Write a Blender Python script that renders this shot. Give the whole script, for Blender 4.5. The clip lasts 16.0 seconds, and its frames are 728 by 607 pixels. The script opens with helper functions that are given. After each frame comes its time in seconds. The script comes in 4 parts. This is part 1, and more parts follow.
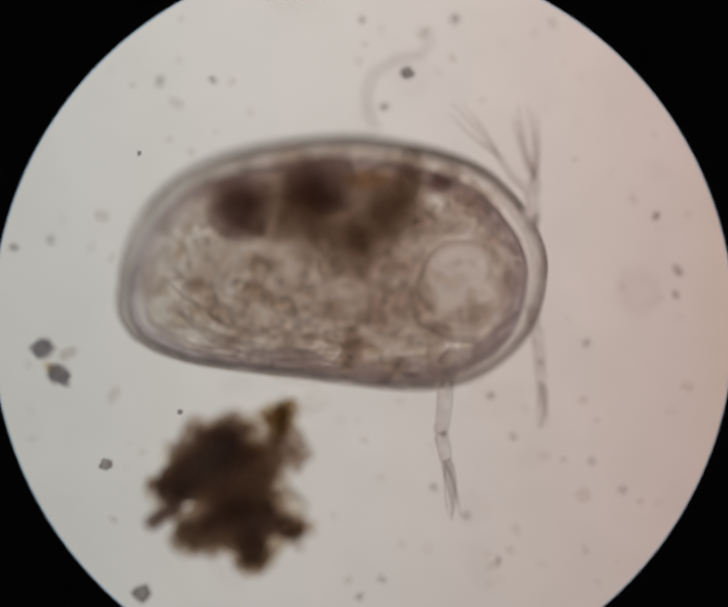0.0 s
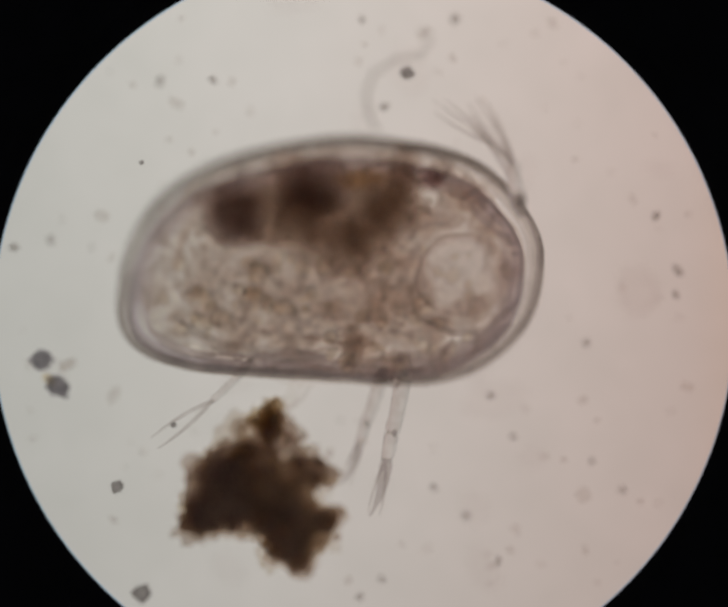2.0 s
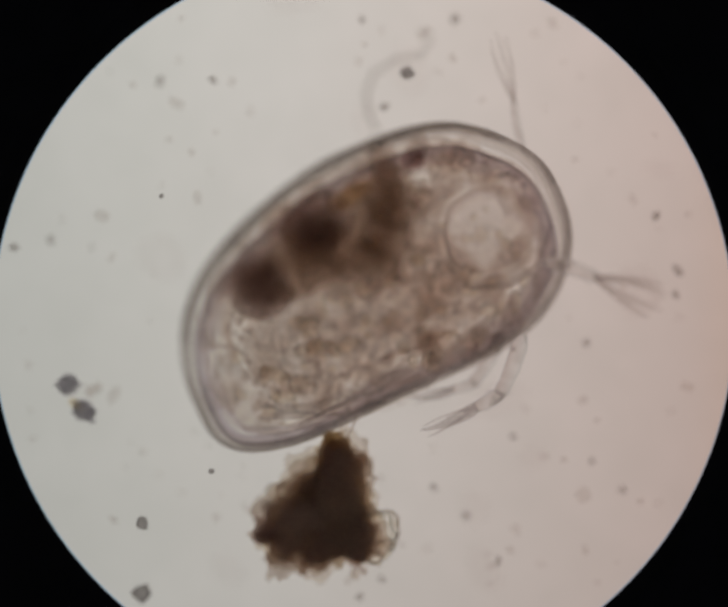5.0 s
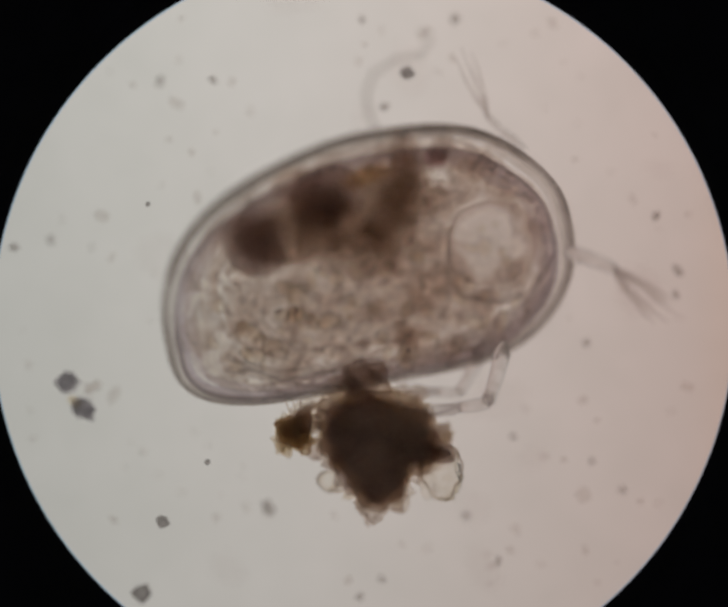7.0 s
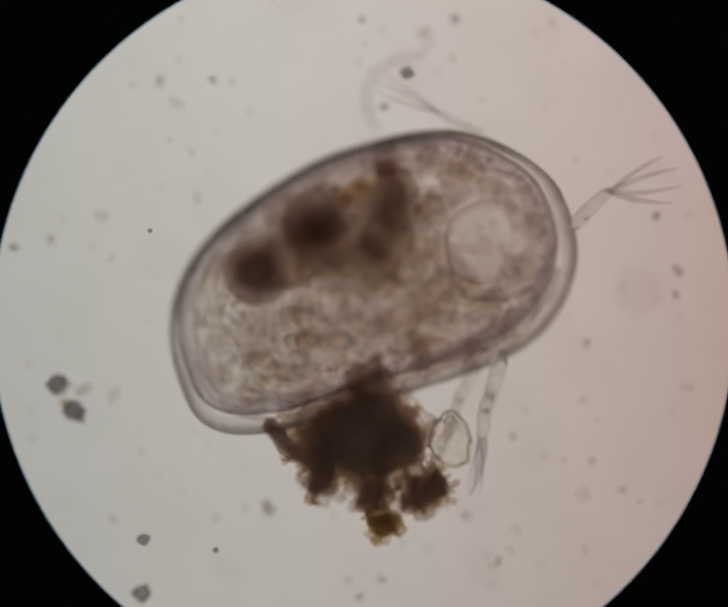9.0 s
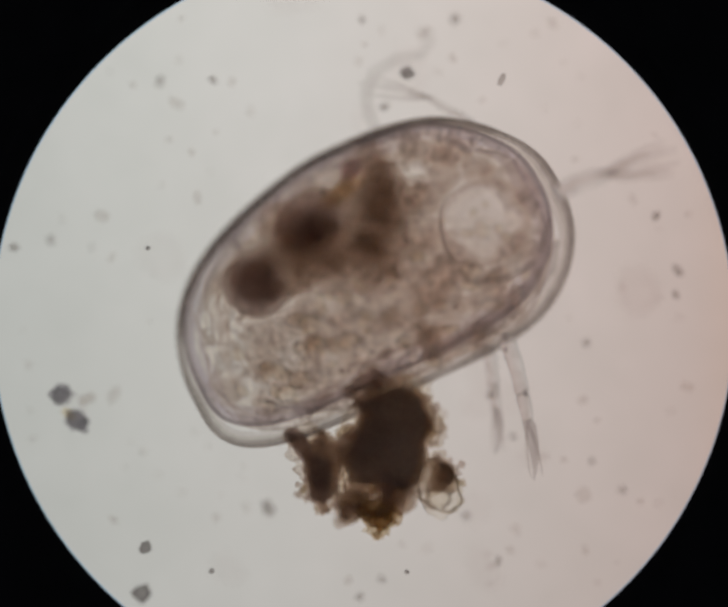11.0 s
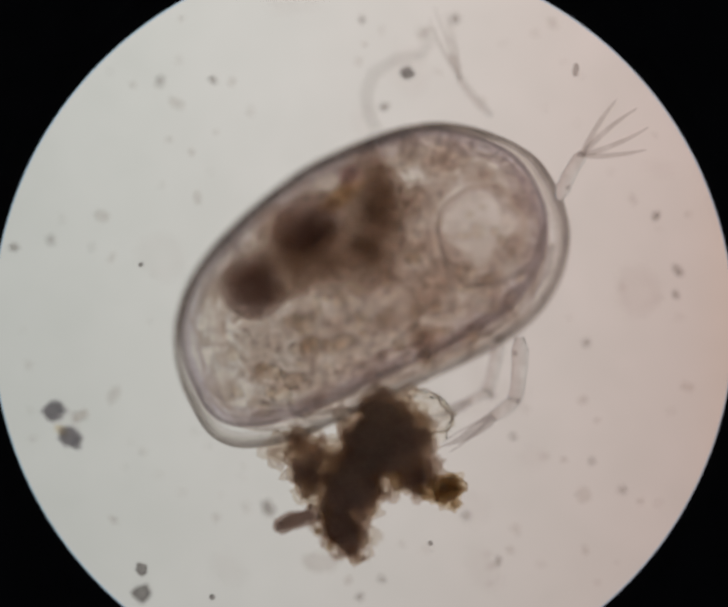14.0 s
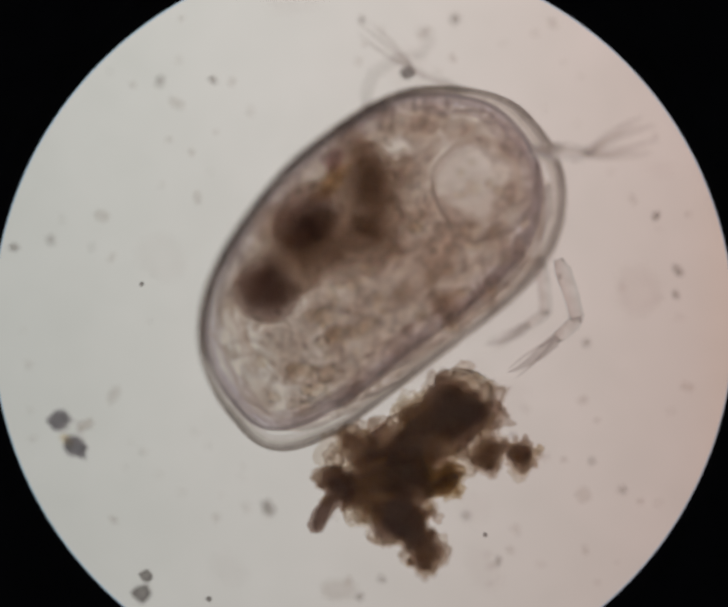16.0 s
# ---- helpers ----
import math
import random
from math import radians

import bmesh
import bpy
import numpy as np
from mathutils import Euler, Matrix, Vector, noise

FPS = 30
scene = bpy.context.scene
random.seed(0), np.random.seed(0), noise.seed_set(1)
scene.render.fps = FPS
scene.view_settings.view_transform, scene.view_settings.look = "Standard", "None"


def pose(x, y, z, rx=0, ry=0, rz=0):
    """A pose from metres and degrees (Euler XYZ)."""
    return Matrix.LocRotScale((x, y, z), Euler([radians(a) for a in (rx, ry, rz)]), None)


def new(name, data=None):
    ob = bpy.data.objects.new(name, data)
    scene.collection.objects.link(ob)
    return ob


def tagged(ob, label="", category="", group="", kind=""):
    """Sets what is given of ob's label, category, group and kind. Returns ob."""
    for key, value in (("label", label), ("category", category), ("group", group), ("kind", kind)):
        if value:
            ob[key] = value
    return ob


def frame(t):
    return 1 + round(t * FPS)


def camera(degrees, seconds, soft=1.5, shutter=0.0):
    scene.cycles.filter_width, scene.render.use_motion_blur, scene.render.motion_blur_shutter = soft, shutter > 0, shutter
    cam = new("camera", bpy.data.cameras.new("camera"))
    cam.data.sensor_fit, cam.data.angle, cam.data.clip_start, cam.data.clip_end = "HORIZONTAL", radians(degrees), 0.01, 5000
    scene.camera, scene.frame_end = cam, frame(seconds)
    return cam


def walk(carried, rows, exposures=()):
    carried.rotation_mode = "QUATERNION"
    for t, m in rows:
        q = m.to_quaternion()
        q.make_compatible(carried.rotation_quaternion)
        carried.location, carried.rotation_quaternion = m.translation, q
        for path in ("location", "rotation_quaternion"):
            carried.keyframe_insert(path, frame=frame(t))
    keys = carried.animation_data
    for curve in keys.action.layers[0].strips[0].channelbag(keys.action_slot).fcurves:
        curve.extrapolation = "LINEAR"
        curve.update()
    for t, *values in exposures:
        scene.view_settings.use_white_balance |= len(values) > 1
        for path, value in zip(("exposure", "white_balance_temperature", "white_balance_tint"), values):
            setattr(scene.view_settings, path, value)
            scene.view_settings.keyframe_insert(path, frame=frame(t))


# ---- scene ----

cam = camera(30.0, 16.0, soft=3.4)

# ---------------------------------------------------------------- scale and camera
# One metre of the model stands for two millimetres on the slide. Places are given in
# divisions of the eyepiece graticule: u to the right, v downwards, w up from the plane of focus.
K = 0.9 / 1568
EYE = 784 * K / math.tan(radians(15.0))
U0, V0 = 784.0, 653.5
FLOOR = -250.0                     # top of the glass slide, in divisions
LAMP = -1400.0                     # face of the lamp below it


def at(u, v, w=0.0):
    """A place on the slide, in metres; straight below the eyepiece at the mark u, v."""
    f = (EYE - w * K) / EYE
    return Vector(((u - U0) * K * f, (V0 - v) * K * f, w * K))


walk(cam, [(0.0, pose(0, 0, EYE)), (16.0, pose(0, 0, EYE))],
     [(0, 0.03, 6530, 11), (0.5, -0.05, 6600, 11), (1, -0.1, 6640, 12), (1.5, 0.03, 6540, 11), (2, 0.03, 6570, 11), (2.5, -0.05, 6600, 11), (3, -0.06, 6550, 10), (3.5, 0.02, 6500, 10), (4, 0.02, 6500, 10), (6.5, -0.06, 6540, 11), (7, -0.06, 6540, 11), (7.5, -0.01, 6540, 11),
      (8, 0.0, 6540, 11), (8.5, -0.075, 6580, 11), (9, -0.09, 6540, 11), (11.5, 0.12, 6340, 9), (12, 0.10, 6390, 9), (12.5, 0.04, 6450, 10), (13, 0.0, 6390, 10), (13.5, 0.14, 6340, 9), (14, 0.11, 6390, 9), (14.5, 0.04, 6430, 10), (15, 0.03, 6430, 10), (15.5, 0.1, 6400, 9), (16, 0.05, 6450, 10)])
cam.data.dof.use_dof = True
cam.data.dof.focus_distance = EYE
cam.data.dof.aperture_fstop = cam.data.lens * 0.001 / (0.15 * EYE)

# ---------------------------------------------------------------- light
scene.cycles.transparent_max_bounces = 160
# even fill from all round, added to lift the darkest matter like veiling glare
world = bpy.data.worlds.new("even_fill")
world.use_nodes = True
scene.world = world
world.node_tree.nodes["Background"].inputs[0].default_value = (0.9, 0.95, 1.0, 1)
world.node_tree.nodes["Background"].inputs[1].default_value = 0.45

TIMES = [0, .5, 1, 1.5, 2, 2.5, 3, 3.5, 4, 6.5, 7, 7.5, 8, 8.5, 9, 11.5, 12, 12.5, 13, 13.5, 14, 14.5, 15, 15.5, 16]


# ---------------------------------------------------------------- materials
def nodes_of(name):
    m = bpy.data.materials.new(name)
    m.use_nodes = True
    nt = m.node_tree
    nt.nodes.clear()
    return m, nt, nt.nodes.new("ShaderNodeOutputMaterial")


def ramp_node(nt, stops):
    r = nt.nodes.new("ShaderNodeValToRGB")
    while len(r.color_ramp.elements) < len(stops):
        r.color_ramp.elements.new(0.5)
    for e, (p, c) in zip(r.color_ramp.elements, stops):
        e.position, e.color = p, (*c, 1)
    return r


def translucent(name, stops, size=60.0, fine=12.0, warp=0.6, solid=0.1, base=(0.2, 0.15, 0.1), rough=0.5, weight=0.35, bump=0.3, vary=0.0):
    """Wet see-through matter: light goes through it, tinted by its grain at two sizes; a share of it is solid."""
    m, nt, out = nodes_of(name)
    n, l = nt.nodes, nt.links
    co = n.new("ShaderNodeTexCoord")
    a = n.new("ShaderNodeTexNoise")
    a.inputs["Scale"].default_value, a.inputs["Detail"].default_value, a.inputs["Distortion"].default_value = 1 / (size * K), 3, warp
    b = n.new("ShaderNodeTexNoise")
    b.inputs["Scale"].default_value, b.inputs["Detail"].default_value = 1 / (fine * K), 3
    l.new(co.outputs["Object"], a.inputs["Vector"])
    l.new(co.outputs["Object"], b.inputs["Vector"])
    mx = n.new("ShaderNodeMix")
    mx.inputs["Factor"].default_value = weight
    l.new(a.outputs["Fac"], mx.inputs["A"])
    l.new(b.outputs["Fac"], mx.inputs["B"])
    r = ramp_node(nt, stops)
    if vary:                                     # pieces of one heap differ a little
        oi, sp, ad = n.new("ShaderNodeObjectInfo"), n.new("ShaderNodeMapRange"), n.new("ShaderNodeMath")
        sp.inputs["To Min"].default_value, sp.inputs["To Max"].default_value = -vary, vary
        l.new(oi.outputs["Random"], sp.inputs["Value"])
        l.new(mx.outputs["Result"], ad.inputs[0])
        l.new(sp.outputs["Result"], ad.inputs[1])
        l.new(ad.outputs[0], r.inputs["Fac"])
    else:
        l.new(mx.outputs["Result"], r.inputs["Fac"])
    tr = n.new("ShaderNodeBsdfTransparent")
    l.new(r.outputs["Color"], tr.inputs["Color"])
    p = n.new("ShaderNodeBsdfPrincipled")
    p.inputs["Base Color"].default_value = (*base, 1)
    p.inputs["Roughness"].default_value = rough
    bp = n.new("ShaderNodeBump")
    bp.inputs["Strength"].default_value, bp.inputs["Distance"].default_value = bump, 3 * K
    l.new(b.outputs["Fac"], bp.inputs["Height"])
    l.new(bp.outputs["Normal"], p.inputs["Normal"])
    sh = n.new("ShaderNodeMixShader")
    sh.inputs["Fac"].default_value = solid
    l.new(tr.outputs[0], sh.inputs[1])
    l.new(p.outputs[0], sh.inputs[2])
    l.new(sh.outputs[0], out.inputs["Surface"])
    return m


def lamp_glow():
    """The frosted glass over the microscope lamp: greenish on one side, pinkish on the other; the field's uneven
    brightness is put into its glow.
    """
    m, nt, out = nodes_of("lamp_glass_glow")
    n, l = nt.nodes, nt.links
    co = n.new("ShaderNodeTexCoord")
    sx = n.new("ShaderNodeSeparateXYZ")
    l.new(co.outputs["Object"], sx.inputs[0])
    far = 784 * (EYE - LAMP * K) / EYE * K
    mr = n.new("ShaderNodeMapRange")
    mr.inputs["From Min"].default_value, mr.inputs["From Max"].default_value = -far, far
    l.new(sx.outputs["X"], mr.inputs["Value"])
    r = ramp_node(nt, LAMP_STOPS)
    l.new(mr.outputs["Result"], r.inputs["Fac"])
    my = n.new("ShaderNodeMapRange")
    my.inputs["From Min"].default_value, my.inputs["From Max"].default_value = -far, far
    my.inputs["To Min"].default_value, my.inputs["To Max"].default_value = LAMP_FALL
    lean = n.new("ShaderNodeMath")              # slanting falloff put into the glow, strongest at the upper left
    lean.operation = "MULTIPLY_ADD"
    lean.inputs[1].default_value = -0.47
    l.new(sx.outputs["X"], lean.inputs[0])
    l.new(sx.outputs["Y"], lean.inputs[2])
    l.new(lean.outputs[0], my.inputs["Value"])
    my.clamp = False
    st = my
    e = n.new("ShaderNodeEmission")
    l.new(r.outputs["Color"], e.inputs["Color"])
    l.new(st.outputs["Result"], e.inputs["Strength"])
    l.new(e.outputs[0], out.inputs["Surface"])
    return m


# tint and falloff across the lit field, graded into the lamp's own colour
LAMP_STOPS = [(0.0, (0.416, 0.415, 0.386)), (0.2, (0.473, 0.461, 0.428)), (0.4, (0.516, 0.485, 0.451)), (0.6, (0.534, 0.476, 0.439)), (0.8, (0.527, 0.439, 0.400)), (0.955, (0.508, 0.398, 0.358)), (1.0, (0.51, 0.375, 0.32))]
LAMP_FALL = (0.91, 1.178)


def plain(name, base, rough=0.5, metal=0.0):
    m, nt, out = nodes_of(name)
    n, l = nt.nodes, nt.links
    co, t = n.new("ShaderNodeTexCoord"), n.new("ShaderNodeTexNoise")
    t.inputs["Scale"].default_value = 1 / (90 * K)
    l.new(co.outputs["Object"], t.inputs["Vector"])
    r = ramp_node(nt, [(0.3, tuple(c * 0.8 for c in base)), (0.7, tuple(c * 1.2 for c in base))])
    l.new(t.outputs["Fac"], r.inputs["Fac"])
    p = n.new("ShaderNodeBsdfPrincipled")
    l.new(r.outputs["Color"], p.inputs["Base Color"])
    p.inputs["Roughness"].default_value, p.inputs["Metallic"].default_value = rough, metal
    p.inputs["Specular IOR Level"].default_value = 0.02
    l.new(p.outputs[0], out.inputs["Surface"])
    return m


def refracting(name, stops, ior, size=60.0, fine=12.0, rough=0.0):
    """Clear matter that bends the light a little, as shell or oil does under water."""
    m, nt, out = nodes_of(name)
    n, l = nt.nodes, nt.links
    co = n.new("ShaderNodeTexCoord")
    a = n.new("ShaderNodeTexNoise")
    a.inputs["Scale"].default_value, a.inputs["Detail"].default_value, a.inputs["Distortion"].default_value = 1 / (size * K), 3, 0.6
    l.new(co.outputs["Object"], a.inputs["Vector"])
    r = ramp_node(nt, stops)
    l.new(a.outputs["Fac"], r.inputs["Fac"])
    g = n.new("ShaderNodeBsdfRefraction")
    g.inputs["IOR"].default_value, g.inputs["Roughness"].default_value = ior, rough
    b = n.new("ShaderNodeTexNoise")
    b.inputs["Scale"].default_value = 1 / (fine * K)
    l.new(co.outputs["Object"], b.inputs["Vector"])
    bp = n.new("ShaderNodeBump")
    bp.inputs["Strength"].default_value, bp.inputs["Distance"].default_value = 0.25, 2 * K
    l.new(b.outputs["Fac"], bp.inputs["Height"])
    l.new(bp.outputs["Normal"], g.inputs["Normal"])
    l.new(r.outputs["Color"], g.inputs["Color"])
    l.new(g.outputs[0], out.inputs["Surface"])
    return m


def cellular(name, stops, size, fine):
    """A thin layer of uneven cells: darker walls, clear middles, fine grain in both."""
    m, nt, out = nodes_of(name)
    n, l = nt.nodes, nt.links
    co, warp = n.new("ShaderNodeTexCoord"), n.new("ShaderNodeTexNoise")
    warp.inputs["Scale"].default_value, warp.inputs["Detail"].default_value = 1 / (size * 0.9 * K), 4
    l.new(co.outputs["Object"], warp.inputs["Vector"])
    push = n.new("ShaderNodeVectorMath")
    push.operation = "MULTIPLY_ADD"
    push.inputs[1].default_value = (size * 1.5 * K,) * 3
    l.new(warp.outputs["Color"], push.inputs[0])
    l.new(co.outputs["Object"], push.inputs[2])
    cell = n.new("ShaderNodeTexVoronoi")
    cell.feature = "DISTANCE_TO_EDGE"
    cell.inputs["Scale"].default_value = 1 / (size * K)
    l.new(push.outputs[0], cell.inputs["Vector"])
    g = n.new("ShaderNodeTexNoise")
    g.inputs["Scale"].default_value, g.inputs["Detail"].default_value = 1 / (fine * K), 3
    l.new(co.outputs["Object"], g.inputs["Vector"])
    add = n.new("ShaderNodeMath")
    add.operation = "MULTIPLY_ADD"
    add.inputs[1].default_value = 0.34
    l.new(g.outputs["Fac"], add.inputs[0])
    l.new(cell.outputs["Distance"], add.inputs[2])
    less = n.new("ShaderNodeMath")
    less.operation = "SUBTRACT"
    less.inputs[1].default_value = 0.14
    l.new(add.outputs[0], less.inputs[0])
    r = ramp_node(nt, stops)
    l.new(less.outputs[0], r.inputs["Fac"])
    tr = n.new("ShaderNodeBsdfTransparent")
    l.new(r.outputs["Color"], tr.inputs["Color"])
    l.new(tr.outputs[0], out.inputs["Surface"])
    return m


M_LAMP = lamp_glow()
M_OIL = refracting("oil_droplet", [(0.3, (0.95, 0.93, 0.89)), (0.7, (1.0, 0.99, 0.97))], 1.07, 40)
M_VESICLE = translucent("clear_vesicle", [(0.3, (0.925, 0.898, 0.885)), (0.7, (0.97, 0.95, 0.94))], 60, 14, 0.5, 0.003, (0.4, 0.35, 0.3), 0.3)
M_TISSUE = translucent("tissue_lobe", [(0.32, (0.928, 0.907, 0.895)), (0.64, (1.0, 0.993, 0.987))], 38, 13, 1.0, 0.002, (0.35, 0.25, 0.2), 0.5, 0.25)
M_LINE = translucent("valve_hinge", [(0.3, (0.80, 0.775, 0.76)), (0.7, (0.88, 0.865, 0.85))], 70, 10, 0.6, 0.01, (0.3, 0.27, 0.26), 0.35)
M_EDGE_BAND = translucent("valve_edge_band", [(0.3, (0.80, 0.785, 0.778)), (0.7, (0.90, 0.89, 0.884))], 70, 10, 0.6, 0.008, (0.35, 0.32, 0.33), 0.35)
M_LILAC = translucent("inner_margin", [(0.3, (0.875, 0.853, 0.873)), (0.7, (0.97, 0.96, 0.97))], 60, 12, 0.8, 0.006, (0.38, 0.36, 0.38), 0.35)
M_GRANULE = translucent("tissue_granule", [(0.3, (0.88, 0.86, 0.845)), (0.7, (0.97, 0.958, 0.948))], 20, 7, 0.6, 0.004, (0.35, 0.3, 0.27), 0.4)
M_CELLS = cellular("cell_layer", [(0.0, (0.865, 0.845, 0.832)), (0.14, (0.948, 0.934, 0.925)), (0.34, (0.997, 0.992, 0.987))], 78, 20)
M_BLACK = plain("matt_black_metal", (0.0014, 0.0014, 0.0018), 0.9)
M_EDGE = translucent("blue_fringe_tint", [(0.3, (0.78, 0.87, 0.97)), (0.7, (0.84, 0.92, 1.0))], 80, 20, 0.3, 0.0, (0.2, 0.2, 0.3), 0.1)
M_SLIDE = translucent("slide_glass", [(0.3, (0.955, 0.96, 0.955)), (0.7, (1.0, 1.0, 1.0))], 150, 50, 0.2, 0.0, (0.8, 0.8, 0.8), 0.05)
M_VALVE = translucent("valve_shell", [(0.3, (0.93, 0.92, 0.91)), (0.7, (0.99, 0.985, 0.98))], 90, 11, 0.7, 0.006, (0.5, 0.45, 0.4), 0.35)
M_RIM = translucent("valve_margin", [(0.3, (0.90, 0.888, 0.880)), (0.7, (0.972, 0.966, 0.962))], 70, 12, 0.6, 0.006, (0.4, 0.38, 0.38), 0.35)
M_BODY = translucent("soft_tissue", [(0.36, (0.910, 0.889, 0.879)), (0.5, (0.960, 0.943, 0.933)), (0.62, (0.993, 0.983, 0.974))], 66, 17, 1.8, 0.006, (0.35, 0.25, 0.2), 0.5, 0.3)
M_GUT = translucent("gut_tissue", [(0.3, (0.940, 0.927, 0.917)), (0.7, (0.984, 0.976, 0.970))], 45, 14, 1.0, 0.004, (0.25, 0.17, 0.1), 0.5, 0.25)
M_FOOD = translucent("gut_food_ball", [(0.3, (0.930, 0.916, 0.911)), (0.7, (0.964, 0.951, 0.947))], 40, 12, 0.6, 0.006, (0.3, 0.2, 0.16), 0.6, 0.25)
M_HAZY = translucent("midgut_tissue", [(0.3, (0.964, 0.953, 0.946)), (0.7, (0.997, 0.992, 0.989))], 70, 16, 0.8, 0.002, (0.3, 0.2, 0.15), 0.5, 0.3)
M_YELLOW = translucent("oil_body", [(0.3, (0.98, 0.95, 0.89)), (0.7, (1.0, 0.98, 0.93))], 30, 9, 0.5, 0.003, (0.4, 0.35, 0.15), 0.4)
M_CLAW = translucent("dark_claw", [(0.3, (0.78, 0.755, 0.755)), (0.7, (0.90, 0.885, 0.88))], 30, 8, 0.4, 0.02, (0.2, 0.17, 0.16), 0.4)
M_EYE = translucent("eye_pigment", [(0.3, (0.85, 0.79, 0.79)), (0.7, (0.94, 0.905, 0.905))], 20, 7, 0.4, 0.01, (0.1, 0.04, 0.04), 0.4)
M_CUTICLE = refracting("clear_cuticle", [(0.3, (0.85, 0.832, 0.825)), (0.7, (0.94, 0.928, 0.922))], 1.12, 22, 8)
M_LIMB = translucent("limb_cuticle", [(0.3, (0.83, 0.808, 0.80)), (0.7, (0.93, 0.918, 0.912))], 40, 8, 0.4, 0.01, (0.3, 0.25, 0.22), 0.4)
M_CORE = translucent("dense_detritus", [(0.3, (0.84, 0.80, 0.785)), (0.7, (0.935, 0.91, 0.895))], 30, 10, 0.9, 0.05, (0.42, 0.28, 0.24), 0.9, 0.35, 0.8, 0.15)
M_DEBRIS = translucent("brown_detritus", [(0.25, (0.81, 0.765, 0.73)), (0.5, (0.908, 0.874, 0.842)), (0.75, (0.964, 0.944, 0.91))], 26, 9, 0.9, 0.05, (0.50, 0.34, 0.27), 0.9, 0.35, 0.8, 0.2)
M_SILT = translucent("fine_silt", [(0.25, (0.87, 0.835, 0.80)), (0.5, (0.935, 0.912, 0.885)), (0.75, (0.975, 0.96, 0.935))], 30, 9, 0.9, 0.03, (0.50, 0.36, 0.28), 0.9, 0.35, 0.8, 0.2)
M_ROD = translucent("dark_rod", [(0.3, (0.56, 0.49, 0.46)), (0.7, (0.74, 0.67, 0.635))], 26, 9, 0.8, 0.06, (0.35, 0.24, 0.2), 0.9, 0.35, 0.6)
M_FLAKE = translucent("crumb_flake", [(0.25, (0.79, 0.73, 0.695)), (0.5, (0.885, 0.845, 0.81)), (0.75, (0.955, 0.93, 0.90))], 22, 8, 0.9, 0.04, (0.50, 0.34, 0.27), 0.9, 0.35, 0.8, 0.2)
M_AMBER = translucent("amber_detritus", [(0.25, (0.77, 0.70, 0.61)), (0.5, (0.88, 0.835, 0.765)), (0.75, (0.965, 0.94, 0.90))], 26, 9, 0.9, 0.03, (0.55, 0.40, 0.24), 0.8, 0.35, 0.7, 0.2)
M_SAC = refracting("clear_sac", [(0.3, (0.90, 0.875, 0.83)), (0.7, (0.99, 0.98, 0.96))], 1.08, 40)
M_FILM = translucent("sac_skin", [(0.3, (0.68, 0.63, 0.585)), (0.7, (0.87, 0.83, 0.785))], 30, 9, 0.6, 0.02, (0.3, 0.22, 0.15), 0.5)
M_DUST = translucent("dust_grain", [(0.3, (0.72, 0.70, 0.69)), (0.7, (0.84, 0.82, 0.81))], 12, 4, 0.4, 0.02, (0.12, 0.1, 0.1), 0.7)
M_GRAIN = translucent("glassy_grain", [(0.3, (0.56, 0.545, 0.565)), (0.7, (0.88, 0.87, 0.875))], 26, 8, 0.6, 0.02, (0.2, 0.2, 0.24), 0.3)
M_DARK = translucent("dark_grain", [(0.3, (0.46, 0.44, 0.44)), (0.7, (0.80, 0.78, 0.77))], 14, 5, 0.4, 0.03, (0.06, 0.05, 0.05), 0.6)
M_HAZE = translucent("wide_smear", [(0.3, (0.978, 0.972, 0.97)), (0.7, (0.998, 0.995, 0.995))], 30, 8, 0.4, 0.0, (0.3, 0.3, 0.3), 0.6)
M_FAINT = translucent("faint_smear", [(0.3, (0.91, 0.895, 0.885)), (0.7, (0.97, 0.96, 0.955))], 12, 4, 0.4, 0.0, (0.3, 0.3, 0.3), 0.6)


# ---------------------------------------------------------------- building helpers
def part(name, bm, material, parent=None, label="", smooth=True):
    """One mesh object out of a bmesh drawn in divisions, under a thing or a part."""
    bmesh.ops.recalc_face_normals(bm, faces=bm.faces)
    for v in bm.verts:
        v.co *= K
    me = bpy.data.meshes.new(name)
    bm.to_mesh(me)
    bm.free()
    me.materials.append(material)
    for p in me.polygons:
        p.use_smooth = smooth
    ob = new(name, me)
    if parent:
        ob.parent = parent
    if label:
        tagged(ob, label)
    return ob


def lump(radius, seed, rough=0.25, size=1.0, squash=(1, 1, 1), detail=3, grain=0.0):
    """A knobbly stone-like ball; rough: how far its bumps stand out, grain: finer crumbs on top."""
    bm = bmesh.new()
    bmesh.ops.create_icosphere(bm, subdivisions=detail, radius=1)
    off = Vector((seed * 7.31, seed * 3.17, seed * 1.73))
    for v in bm.verts:
        d = v.co.normalized()
        k = 1 + rough * noise.fractal(d * 1.6 * size + off, 0.9, 2.0, 3)
        if grain:
            k += grain * (0.35 - noise.voronoi(d * 3.6 * size + off)[0][0] ** 2 * 2.2)
        v.co = Vector((d.x * squash[0], d.y * squash[1], d.z * squash[2])) * k * radius
    return bm


